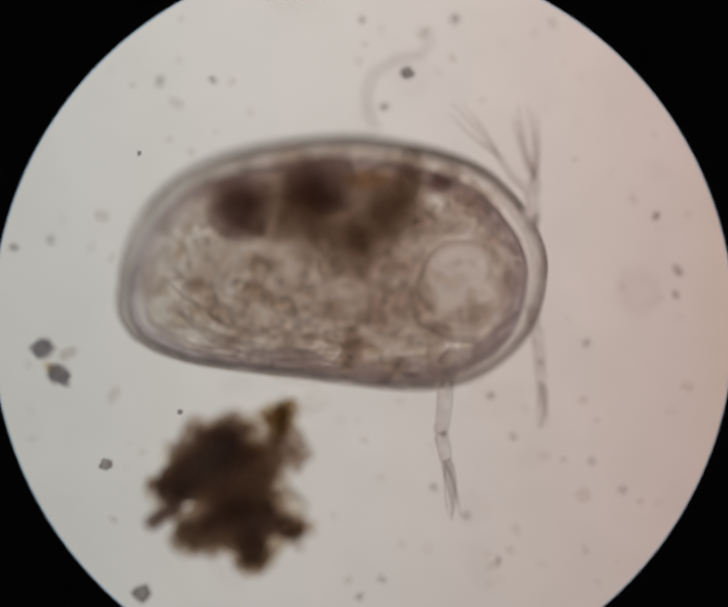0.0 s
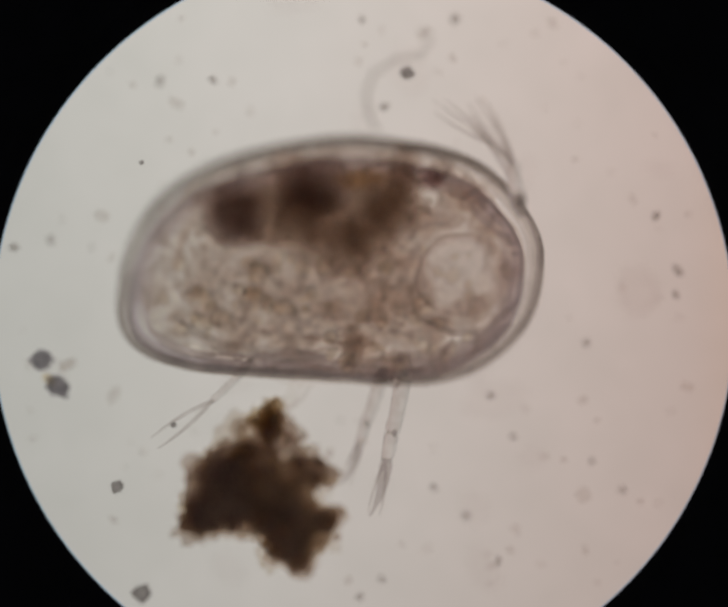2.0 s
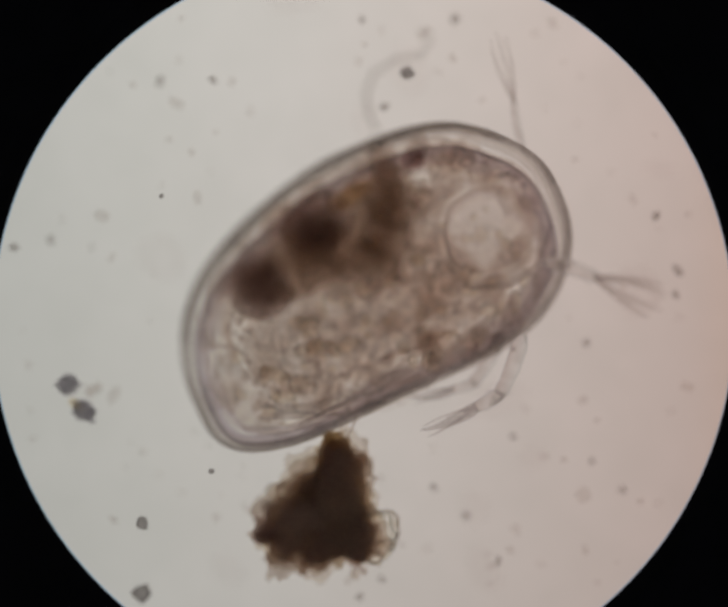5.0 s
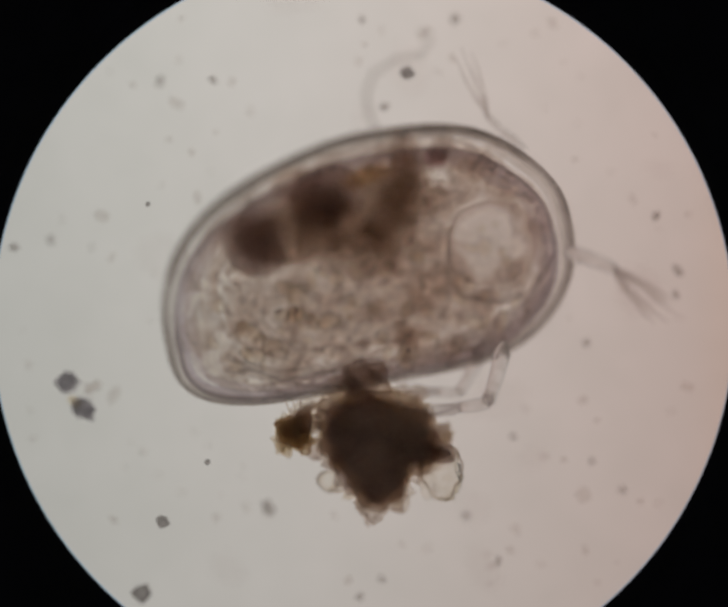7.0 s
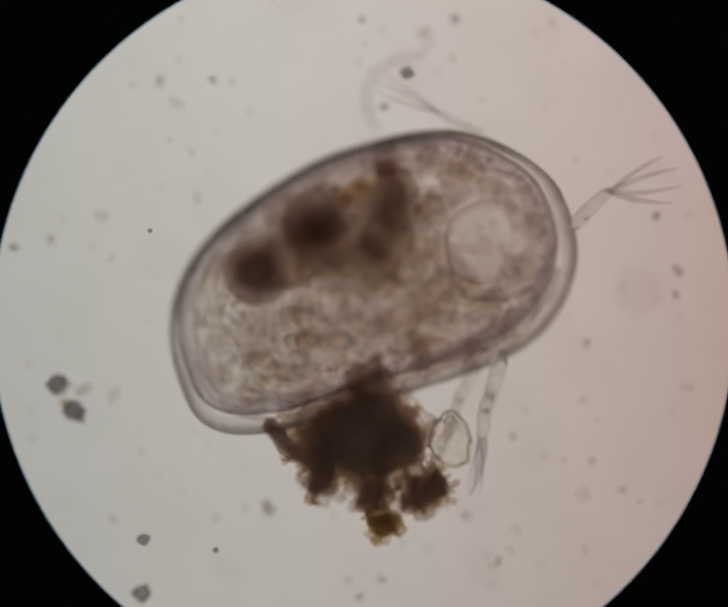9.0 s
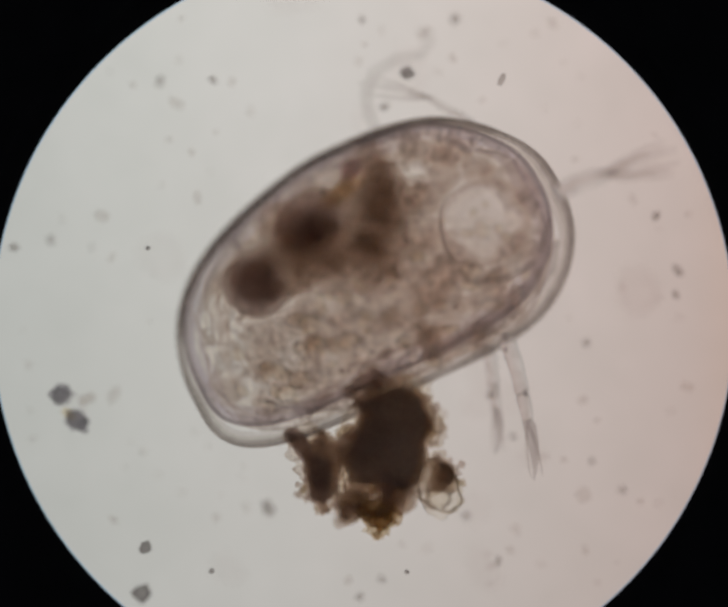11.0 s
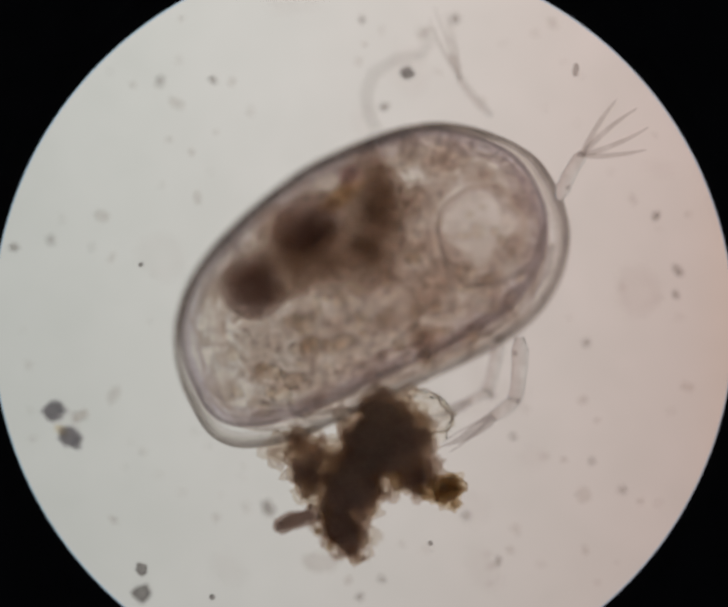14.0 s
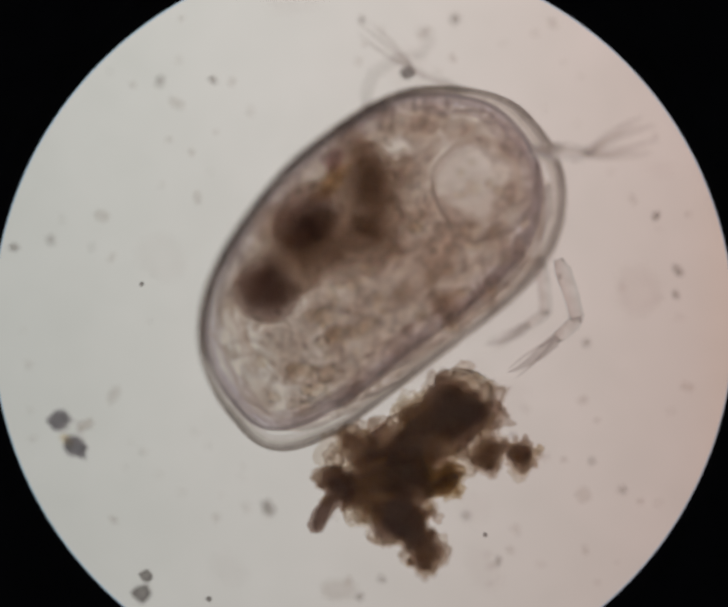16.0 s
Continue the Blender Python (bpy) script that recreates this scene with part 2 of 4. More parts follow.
def tube(bm, pts, radii, n=8):
    """A tapered tube through the points, closed at both ends."""
    pts = [Vector(p) for p in pts]
    rings = []
    for i, p in enumerate(pts):
        d = (pts[min(i + 1, len(pts) - 1)] - pts[max(i - 1, 0)]).normalized()
        side = d.cross(Vector((0, 0, 1)))
        side = side.normalized() if side.length > 1e-4 else Vector((1, 0, 0))
        up = side.cross(d)
        rings.append([bm.verts.new(p + (side * math.cos(a) + up * math.sin(a)) * radii[i]) for a in (2 * math.pi * j / n for j in range(n))])
    for r, s in zip(rings, rings[1:]):
        for j in range(n):
            bm.faces.new((r[j], r[(j + 1) % n], s[(j + 1) % n], s[j]))
    bm.faces.new(rings[0][::-1])
    bm.faces.new(rings[-1])
    return bm


def power(v, e):
    return math.copysign(abs(v) ** e, v)


# ---------------------------------------------------------------- lamp, slide, field stop
def disc(r, z, thick, n=128):
    bm = bmesh.new()
    bmesh.ops.create_cone(bm, cap_ends=True, segments=n, radius1=r, radius2=r, depth=thick)
    for v in bm.verts:
        v.co.z += z
    return bm


def build_stage():
    lamp = part("microscope_lamp", disc(1290, LAMP, 60), M_LAMP, smooth=False)
    tagged(lamp, "round frosted microscope lamp glowing pale grey below the slide", "lamp")
    slide = part("glass_slide", disc(1280, FLOOR - 40, 80), M_SLIDE, smooth=False)
    tagged(slide, "clear wet glass slide lit from below", "slide", kind="structure")
    slide.visible_shadow = False
    bm = bmesh.new()
    n, rings = 192, []
    for r, z in ((803, -6), (799, 0), (803, 8), (830, 90), (1300, 90), (1300, -235), (900, -235), (830, -60)):
        rings.append([bm.verts.new((STOP[0] + r * math.cos(2 * math.pi * i / n), STOP[1] + r * math.sin(2 * math.pi * i / n), z)) for i in range(n)])
    for r, s in zip(rings, rings[1:] + rings[:1]):
        for i in range(n):
            bm.faces.new((r[i], r[(i + 1) % n], s[(i + 1) % n], s[i]))
    stop = part("field_stop", bm, M_BLACK)
    # thin tinted ring added to imitate the blue colour fringe round the field
    bm = bmesh.new()
    rings = []
    for r, z in ((803, -3), (797, -1), (795.5, 0), (797, 2), (803, 4)):
        rings.append([bm.verts.new((STOP[0] + r * math.cos(2 * math.pi * i / n), STOP[1] + r * math.sin(2 * math.pi * i / n), z)) for i in range(n)])
    for r, s in zip(rings, rings[1:]):
        for i in range(n):
            bm.faces.new((r[i], r[(i + 1) % n], s[(i + 1) % n], s[i]))
    part("blue_fringe", bm, M_EDGE, stop, "thin bluish colour fringe round the field")
    tagged(stop, "matt black metal ring that bounds the round field", "field stop", kind="structure")


STOP = (-2.0, -44.0)
build_stage()


# ---------------------------------------------------------------- the ostracod
SHAPE = ((-0.0068, 0.0117), (0.0236, -0.0061), (-0.0036, -0.0287), (-0.0103, 0.006), (0.0141, -0.0083), (0.0016, -0.0013))
ROOM = (270, -24)                  # middle of the clear vesicle
SMALL = -28.0                      # the right valve is smaller: its edge lies this far inside the left one's


def outline(a, grow=0.0):
    """The valve's bean-shaped side view, in divisions from its middle."""
    c, s = math.cos(a), math.sin(a)
    x = 453 * power(c, 0.841)
    y = 303 * power(s, 0.838)
    if s < 0:
        y -= 0.087 * x * abs(s)          # belly line falls towards the front
        x += 38 * abs(s) ** 3
    else:
        x += 25 * s ** 2 * (1 - 0.3 * c)
        y -= 0.124 * max(x, 0) * s
    y = y * (1 + 0.035 * c) - 10 * abs(c)
    k = 1 + sum(p * math.cos((i + 1) * a) + q * math.sin((i + 1) * a) for i, (p, q) in enumerate(SHAPE))
    return Vector((x * k * (1 + grow / 440), y * k * (1 + grow / 290), 0))


def valve_mesh(side, high=130.0, thick=14.0, size=0.0):
    """Half of the carapace, a bowl with a real thickness."""
    bm = bmesh.new()
    n, m = 96, 14
    skins = []
    for inner in (0, 1):
        grid = []
        for j in range(m + 1):
            q = math.sin(0.5 * math.pi * j / m)
            row = []
            for i in range(n):
                p = outline(2 * math.pi * i / n, size - thick * inner) * q
                p.z = side * ((high - thick * inner) * (1 - q ** 2.6) ** 0.5)
                row.append(bm.verts.new(p))
                if j == 0:
                    break
            grid.append(row)
        for j in range(m):
            for i in range(n):
                k = (i + 1) % n
                if j == 0:
                    bm.faces.new((grid[0][0], grid[1][i], grid[1][k]))
                else:
                    bm.faces.new((grid[j][i], grid[j][k], grid[j + 1][k], grid[j + 1][i]))
        skins.append(grid[-1])
    for i in range(n):
        k = (i + 1) % n
        bm.faces.new((skins[0][i], skins[0][k], skins[1][k], skins[1][i]))
    return bm


def joined(meshes):
    """Several bmeshes drawn as one."""
    bm = bmesh.new()
    for one in meshes:
        me = bpy.data.meshes.new("piece")
        one.to_mesh(me)
        one.free()
        bm.from_mesh(me)
        bpy.data.meshes.remove(me)
    return bm


def margin_mesh(inset, half, flat, z, size=0.0):
    """A rounded band that follows the valve's outline, inset from its edge."""
    bm = bmesh.new()
    n, k = 120, 8
    rings = []
    for i in range(n):
        a = 2 * math.pi * i / n
        p, q = outline(a, size), outline(a + 0.01, size)
        t = (q - p).normalized()
        nrm = Vector((t.y, -t.x, 0))
        w = half * (0.9 + 0.5 * noise.noise(Vector((p.x, p.y, z + inset)) * 0.008))
        rings.append([bm.verts.new(p - nrm * (inset + w - w * math.cos(b)) + Vector((0, 0, z + flat * math.sin(b)))) for b in (2 * math.pi * j / k for j in range(k))])
    for i in range(n):
        r, s = rings[i], rings[(i + 1) % n]
        for j in range(k):
            bm.faces.new((r[j], r[(j + 1) % k], s[(j + 1) % k], s[j]))
    return bm


def fold(rnd):
    """A membrane's edge: a thin thread that runs along the shell at some depth."""
    while True:
        q, a, span = rnd.uniform(0.35, 0.88), rnd.uniform(0, 2 * math.pi), rnd.uniform(0.4, 1.5)
        if all((outline(a + span * f) * q - Vector((*ROOM, 0))).length > 105 for f in (0, 0.2, 0.4, 0.6, 0.8, 1)):
            break
    o = Vector((rnd.uniform(0, 50), 0, 0))
    deep = rnd.choice((8, -14))
    pts = []
    for i in range(15):
        p = outline(a + span * i / 14) * q
        d = noise.noise_vector(Vector((p.x, p.y, 0)) * 0.009 + o) * 40
        pts.append((p.x + d.x, p.y + d.y, deep + LEAN(p.x, p.y) + rnd.uniform(-2, 2)))
    return tube(bmesh.new(), pts, [1.0] + [rnd.uniform(2, 4.2) for _ in range(13)] + [1.0], 5)


def body_mesh(scale, high, seed, rough, room):
    bm = bmesh.new()
    bmesh.ops.create_icosphere(bm, subdivisions=5, radius=1)
    for v in bm.verts:
        d = v.co.normalized()
        a = math.atan2(d.y, d.x)
        q = math.hypot(d.x, d.y)
        p = outline(a) * scale * q ** 0.9
        k = 1 + rough * noise.fractal(d * 3.0 + Vector((seed, 0, 0)), 0.8, 2.0, 4)
        v.co = Vector((p.x * k, p.y * k, d.z * high * k))
    inner = []                                   # the round room that the clear vesicle fills
    for v in bm.verts:
        away = Vector((v.co.x - room[0], v.co.y - room[1], 0))
        if away.length < room[2] * 0.72:
            inner.append(v)
        elif away.length < room[2]:
            v.co += away.normalized() * (room[2] - away.length)
    bmesh.ops.delete(bm, geom=inner, context="VERTS")
    return bm


def nested(radius, seed, squash, shells=4, rough=0.12, shrink=0.7, detail=3, wobble=0.05):
    """A soft-edged ball: skins one inside the other."""
    bm = bmesh.new()
    for i in range(shells):
        one = lump(radius * (1 - shrink * i / shells), seed + i * wobble, rough, 1.0, squash, detail)
        me = bpy.data.meshes.new("skin")
        one.to_mesh(me)
        one.free()
        bm.from_mesh(me)
        bpy.data.meshes.remove(me)
    return bm


def cluster(rnd, count, density, sizes, within, gap, rough=0.35, skins=1, depth=(-92, 92), lean=None):
    """Many lobes scattered inside the shell by a density; gap: a round room (x, y, radius) left free."""
    bm = bmesh.new()
    done = 0
    while done < count:
        x, y = rnd.uniform(-430, 430), rnd.uniform(-295, 295)
        o = outline(math.atan2(y / 298, x / 442)) * within
        r = rnd.uniform(*sizes)
        if math.hypot(x, y) > o.length - r * 0.6 or rnd.random() > density(x, y):
            continue
        if gap and math.hypot(x - gap[0], y - gap[1]) < gap[2] + r * 0.4:
            continue
        seed, flat = rnd.uniform(0, 90), (rnd.uniform(0.7, 1.4), rnd.uniform(0.6, 1.1), 0.7)
        one = nested(r, seed, flat, skins, rough, 0.8) if skins > 1 else lump(r, seed, rough, 1.2, flat, 3)
        room = math.sqrt(max(0.08, 1 - (math.hypot(x, y) / o.length) ** 2))      # the shell is thinner towards its edge
        turn = Matrix.Translation((x, y, rnd.uniform(*depth) * (1 if lean else room) + (lean(x, y) if lean else 0))) @ Matrix.Rotation(rnd.uniform(0, 3.1), 4, "Z")
        one.transform(turn)
        me = bpy.data.meshes.new("lobe")
        one.to_mesh(me)
        one.free()
        bm.from_mesh(me)
        bpy.data.meshes.remove(me)
        done += 1
    return bm


def LEAN(x, y):
    """The fine tissue lies slanting, low under the back and high over the belly, and keeps inside the valves."""
    near = min(1.0, math.hypot(x, y) / outline(math.atan2(y / 298, x / 442), SMALL).length)
    room = 104 * math.sqrt(1 - near ** 2.6)
    return max(-room, min(room, -58 - 0.45 * max(-230, min(130, y))))


def placed(ob, x, y, z=0.0, turn=0.0):
    ob.matrix_basis = pose(x * K, y * K, z * K, 0, 0, turn)
    return ob


def build_ostracod():
    root = new("ostracod")
    tagged(root, "translucent brown-grey ostracod with bean-shaped shell and dark gut", "ostracod")
    made = {"root": root}
    for name, side, size in (("left_valve", 1, 0.0), ("right_valve", -1, SMALL)):
        v = part(name, valve_mesh(side, size=size), M_VALVE, root, "thin clear grey shell valve")
        bands = ((21, M_RIM), (14, M_RIM), (9, M_EDGE_BAND), (5, M_EDGE_BAND)) if side > 0 else ((24, M_LILAC), (13, M_LILAC), (5, M_EDGE_BAND))
        for h, m in bands:
            part("growth_line", margin_mesh(0, h, h * 1.2, side * 8, size), m, v, "thick grey edge of the valve")
        made[name] = v
    back = [outline(radians(28 + 4.4 * j)) for j in range(31)]
    ease = [min(1.0, 0.1 + j / 7, 0.1 + (30 - j) / 7) for j in range(31)]
    for inset, h in ((0.984, 7), (0.966, 12)):
        part("hinge", tube(bmesh.new(), [p * inset + Vector((0, 0, 2)) for p in back], [h * e for e in ease], 8), M_LINE, made["left_valve"], "dark brown-grey hinge along the back")
    canals = bmesh.new()
    for i in range(19):
        a = radians(-62 + 7.1 * i + 3.2 * math.sin(i * 2.3))
        p, q = outline(a, SMALL - 4), outline(a + 0.012 * math.sin(i * 1.9), SMALL - 34 - 9 * math.sin(i * 1.3))
        tube(canals, [(p.x, p.y, -12), ((p.x + q.x) / 2, (p.y + q.y) / 2, -14), (q.x, q.y, -16)], [1.2, 2.2, 1.2], 5)
    tagged(part("pore_canals", canals, M_EDGE_BAND, made["right_valve"], "fine radial canals inside the front margin"), kind="stuff")
    beads, rim = [], random.Random(8)
    for i in range(30):
        p = outline(radians(-64 + 4.9 * i + rim.uniform(-1.5, 1.5)), SMALL - rim.uniform(18, 32))
        one = lump(rim.uniform(5, 10), i * 1.7, 0.3, 1.0, (rim.uniform(0.8, 1.5), 1.0, 0.8), 2)
        one.transform(Matrix.Translation((p.x, p.y, -14 + rim.uniform(-6, 6))))
        beads.append(one)
    tagged(part("margin_cells", joined(beads), M_GRANULE, made["right_valve"], "small round cells along the front margin"), kind="stuff")
    part("body", body_mesh(0.9, 100, 3, 0.02, (*ROOM, 84)), M_BODY, root, "beige mottled soft body")
    sheet = body_mesh(0.875, 9, 11, 0.04, (*ROOM, 70))
    for v in sheet.verts:
        v.co.z = v.co.z * 0.5 + LEAN(v.co.x, v.co.y)
    part("cell_layer", sheet, M_CELLS, root, "fine beige layer of cells")
    rnd = random.Random(4)
    part("tissue", cluster(rnd, 120, lambda x, y: 1, (14, 46), 0.88, (*ROOM, 100), 0.35, 2), M_TISSUE, root, "pinkish beige lobes of tissue")["kind"] = "stuff"
    tagged(part("granules", cluster(rnd, 200, lambda x, y: 1 if y < 60 or x > 120 else 0.2, (4, 12), 0.84, (*ROOM, 88), 0.35, 1, (-14, 14), LEAN), M_GRANULE, root, "fine granules in the tissue"), kind="stuff")
    tagged(part("folds", joined([fold(rnd) for _ in range(40)]), M_TISSUE, root, "fine curved membrane folds"), kind="stuff")
    part("gut", cluster(random.Random(33), 12, lambda x, y: math.exp(-((x - 60) / 125) ** 4 - ((y - 140) / 95) ** 4), (34, 74), 0.85, (45, 195, 46), 0.4, 4), M_GUT, root, "brown winding gut")["kind"] = "stuff"
    placed(part("food_ball", nested(76, 21, (0.95, 1.0, 0.7), 16, 0.28, 0.68, 3, 0.35), M_FOOD, root, "round dark brown food ball"), -213, 121, -28)
    placed(part("food_ball", nested(78, 25, (1.15, 0.86, 0.7), 14, 0.3, 0.7, 3, 0.3), M_FOOD, root, "long dark brown food ball"), -44, 169, -40, -8)
    placed(part("liver_lobe", nested(112, 27, (1.3, 0.7, 0.6), 6, 0.35, 0.85, 3, 0.4), M_GUT, root, "hazy brown lobe between the food balls"), -120, 118, -40, -6)
    placed(part("liver_lobe", nested(70, 29, (0.85, 1.1, 0.7), 6, 0.35, 0.8, 3, 0.4), M_GUT, root, "brown lobe between the food balls"), -128, 132, -34)
    placed(part("liver_lobe", nested(66, 31, (0.65, 1.3, 0.8), 9, 0.35, 0.8, 3, 0.4), M_GUT, root, "brown liver lobe"), 128, 195, 0, 8)
    placed(part("liver_lobe", nested(140, 35, (1.15, 0.75, 0.7), 7, 0.3, 0.7, 3, 0.4), M_GUT, root, "brown liver lobe"), 34, 72, -30)
    placed(part("midgut", nested(245, 38, (1.12, 0.85, 0.4), 7, 0.25, 0.8, 4, 0.12), M_HAZY, root, "hazy pinkish brown midgut"), -20, -62, -10, -12)
    placed(part("oil_body", nested(44, 48, (1.35, 0.5, 0.6), 3, 0.2), M_YELLOW, root, "pale yellow oil body"), 44, 194, -20, 2)
    made["eye"] = placed(part("eye", nested(26, 41, (1.1, 0.85, 0.8), 3, 0.22, 0.7), M_EYE, root, "small dark red eye spot"), 199, 190, -14)
    placed(part("muscle", nested(52, 45, (0.5, 1.3, 0.8), 5, 0.35, 0.8), M_GUT, root, "dark closing muscle"), 41, -195, 8, -8)
    bm = bmesh.new()
    for k in range(4):
        pts = [outline(radians(35 + 141 * j / 24)) * 0.77 for j in range(25)]
        tube(bm, [(p.x, p.y, 10 * math.sin(j * 0.9)) for j, p in enumerate(pts)],
             [(38 - 7 * k) * min(1.0, 0.12 + j / 5, 0.12 + (24 - j) / 5) * (0.95 + 0.3 * math.sin(j * 0.8 + k * 0.5)) for j in range(25)], 10)
    part("mantle", bm, M_HAZY, root, "hazy brown tissue along the back")["kind"] = "stuff"
    placed(part("vesicle", lump(98, 61, 0.06, 1.0, (1.05, 0.95, 0.8), 4), M_VESICLE, root, "large clear round vesicle"), *ROOM, 24)
    rings = [[(ROOM[0] + 108 * math.cos(a), ROOM[1] + 106 * math.sin(a), 15 + 6 * math.sin(2 * a)) for a in (2 * math.pi * j / 40 for j in range(41))] for _ in range(3)]
    bm = bmesh.new()
    for k, ring in enumerate(rings):
        tube(bm, ring, [(30 - 7 * k) * (1 + 0.35 * math.sin(3 * math.pi * j / 20 + 0.6) * math.cos(math.pi * j / 20)) for j in range(41)], 10)
    part("vesicle_wall", bm, M_HAZY, root, "soft brownish tissue round the vesicle")
    arc = [(ROOM[0] + (97 + 5 * math.sin(4 * a)) * math.cos(a), ROOM[1] + (94 + 4 * math.sin(3 * a + 1)) * math.sin(a), 10 + 4 * math.sin(2 * a)) for a in (radians(75 + 8.5 * j) for j in range(21))]
    part("membrane", tube(bmesh.new(), arc, [min(1.0, 0.15 + j / 6, 0.15 + (20 - j) / 6) * (3.4 + math.sin(j * 1.7)) for j in range(21)], 6), M_LIMB, root, "thin dark skin of the vesicle")
    part("folded_limb", tube(bmesh.new(), [(30, -222, 30), (120, -226, 34), (240, -222, 34), (350, -190, 30), (395, -150, 26)], [6, 22, 24, 18, 5], 10), M_LIMB, root, "grey limb folded in the shell")
    part("folded_limb", tube(bmesh.new(), [(-330, -120, -20), (-240, -190, -24), (-110, -222, -24), (10, -232, -20)], [5, 16, 18, 6], 10), M_LIMB, root, "grey limb folded in the shell")
    part("folded_limb", tube(bmesh.new(), [(170, -110, 40), (250, -152, 44), (330, -158, 44), (400, -90, 36)], [4, 9, 10, 4], 8), M_LIMB, root, "grey limb folded in the shell")
    part("oil_droplets", cluster(rnd, 75, lambda x, y: math.exp(-((x + 200) / 170) ** 2 - ((y + 90) / 70) ** 2) + (0.45 * math.exp(-((x - 180) / 170) ** 2) if y < 10 else 0), (6, 20), 0.8, None, 0.25, 1, (-14, 14), LEAN), M_OIL, root, "bright yellowish oil droplets")["kind"] = "stuff"
    return made


def limb(name, root, l1, r1, l2, r2, bristles, spread, label, clawed=False):
    """A jointed limb: a clear tube along x; at its end a joint, on which a second segment, a claw or bristles hang."""
    bm = tube(bmesh.new(), [(-34, -4, 0), (-8, -1, 0), (l1 * 0.3, 2, 0), (l1 * 0.7, 2, 0), (l1 * 0.95, 0, 0), (l1 + 3, 0, 0)], [r1 * 0.5, r1, r1 * 0.95, r1 * 0.85, r1 * 0.9, r1 * 0.5], 12)
    base = part(name, bm, M_CUTICLE, root, label)
    for x, y, r in ((l1, r1 * 0.3, r1 * 0.42), (2, -r1 * 0.5, r1 * 0.3)):
        placed(part("joint", lump(r, l1 + x, 0.35, 1.2, (1.2, 0.8, 0.8), 2), M_CLAW, base, "dark joint"), x, y)
    tips, fans = [], []
    start = 0.0
    if clawed:
        start = 0.33 * l2
        tips.append(part("segment", tube(bmesh.new(), [(-3, 0, 0), (6, 0, 0), (start * 0.6, 2, 0), (start, 1, 0)], [r2 * 0.6, r2, r2 * 0.95, r2 * 0.7], 12), M_CUTICLE, base, "clear segment"))
        pts = [(start - 6, 1, 0), (start + 8, 3, 0), (l2 * 0.55, 5, 0), (l2 * 0.75, 3, 0), (l2 * 0.9, -2, 0), (l2, -8, 0)]
        tips.append(part("claw", tube(bmesh.new(), pts, [r2 * 0.5, r2 * 0.95, r2 * 0.85, r2 * 0.55, r2 * 0.3, 1], 8), M_CLAW, base, "grey pointed claw"))
    for i in range(bristles):
        f = i - (bristles - 1) / 2
        a, reach = radians(spread * f), (l2 - start) * (1 - 0.1 * abs(f))
        bend = 0.16 * (1 if f < 0 else -1 if f > 0 else 0.4)
        pts = [(start + reach * s * math.cos(a), reach * (math.sin(a) * s + bend * (s * s - s)), 3 * f) for s in (0, 0.15, 0.35, 0.6, 0.82, 1.0)]
        w = r2 * (0.25 if clawed else 1.0)
        fans.append((len(tips), a))
        tips.append(part("bristle", tube(bmesh.new(), pts, [w * 0.8, w, w * 0.95, w * 0.8, w * 0.55, w * 0.2], 6), M_LIMB, base))
    return base, tips, dict(fans), l1


OSTRACOD = build_ostracod()
ROOT = OSTRACOD["root"]
ANTENNA = limb("antenna", ROOT, 75, 16, 165, 6.4, 4, 13, "jointed swimming antenna with fanned bristles")
ANTENNULE = limb("antennule", ROOT, 75, 9, 165, 4.2, 3, 7, "thin upper antenna with bristles")
LEG = limb("leg", ROOT, 105, 18, 190, 15, 2, 12, "jointed leg with a long claw", True)
PALP = limb("leg", ROOT, 95, 15, 150, 12, 2, 14, "thin jointed leg with bristles", True)
FURCA = limb("furca", ROOT, 90, 9, 165, 5, 2, 10, "slender tail limb")


# ---------------------------------------------------------------- the clump of detritus
LOBES = (("A", 110, "dense"), ("B", 107, "brown"), ("C", 100, "brown"), ("D", 95, "dense"), ("E", 78, "brown"), ("F", 72, "brown"), ("G", 68, "dense"),
         ("H", 56, "amber"), ("I", 57, "brown"), ("J", 53, "brown"), ("K", 118, "pale"), ("L", 112, "pale"))


def flake(seed, flat, fine=2):
    """A small broken crumb with worn corners, one division across."""
    bm = bmesh.new()
    bmesh.ops.create_icosphere(bm, subdivisions=fine, radius=1)
    off = Vector((seed * 5.3, seed * 2.9, seed))
    for v in bm.verts:
        d = v.co.normalized()
        k = 1 / max(abs(d.x + 0.2 * d.y), abs(d.y - 0.25 * d.z) * 1.1, abs(d.z) * 0.95, 0.62) ** 0.75
        k *= 0.82 + 0.5 * noise.noise(d * 1.7 + off) + 0.22 * noise.noise(d * 4.1 + off) + (0.12 * noise.noise(d * 9 + off) if fine > 2 else 0)
        v.co = Vector((d.x, d.y * 0.85, d.z * flat)) * k
    return bm


def heap(r, seed, count, spread, sizes):
    """Broken chunks that stick together into one uneven crumb, the largest first."""
    rnd, chunks = random.Random(seed), []
    for k in range(count):
        one = flake(seed * 3.7 + k, rnd.uniform(0.55, 0.9), 3)
        d = Vector((rnd.gauss(0, 0.55), rnd.gauss(0, 0.5), rnd.gauss(0, 0.3)))
        d *= spread * r / max(1.0, d.length)
        if k == 0:
            d *= 0.2
        turn = Euler((rnd.uniform(-0.6, 0.6), rnd.uniform(-0.6, 0.6), rnd.uniform(0, 6))).to_matrix().to_4x4()
        one.transform(Matrix.Translation(d) @ turn @ Matrix.Scale(r * rnd.uniform(*sizes) * (1.25 if k == 0 else 1), 4))
        chunks.append(one)
    return chunks


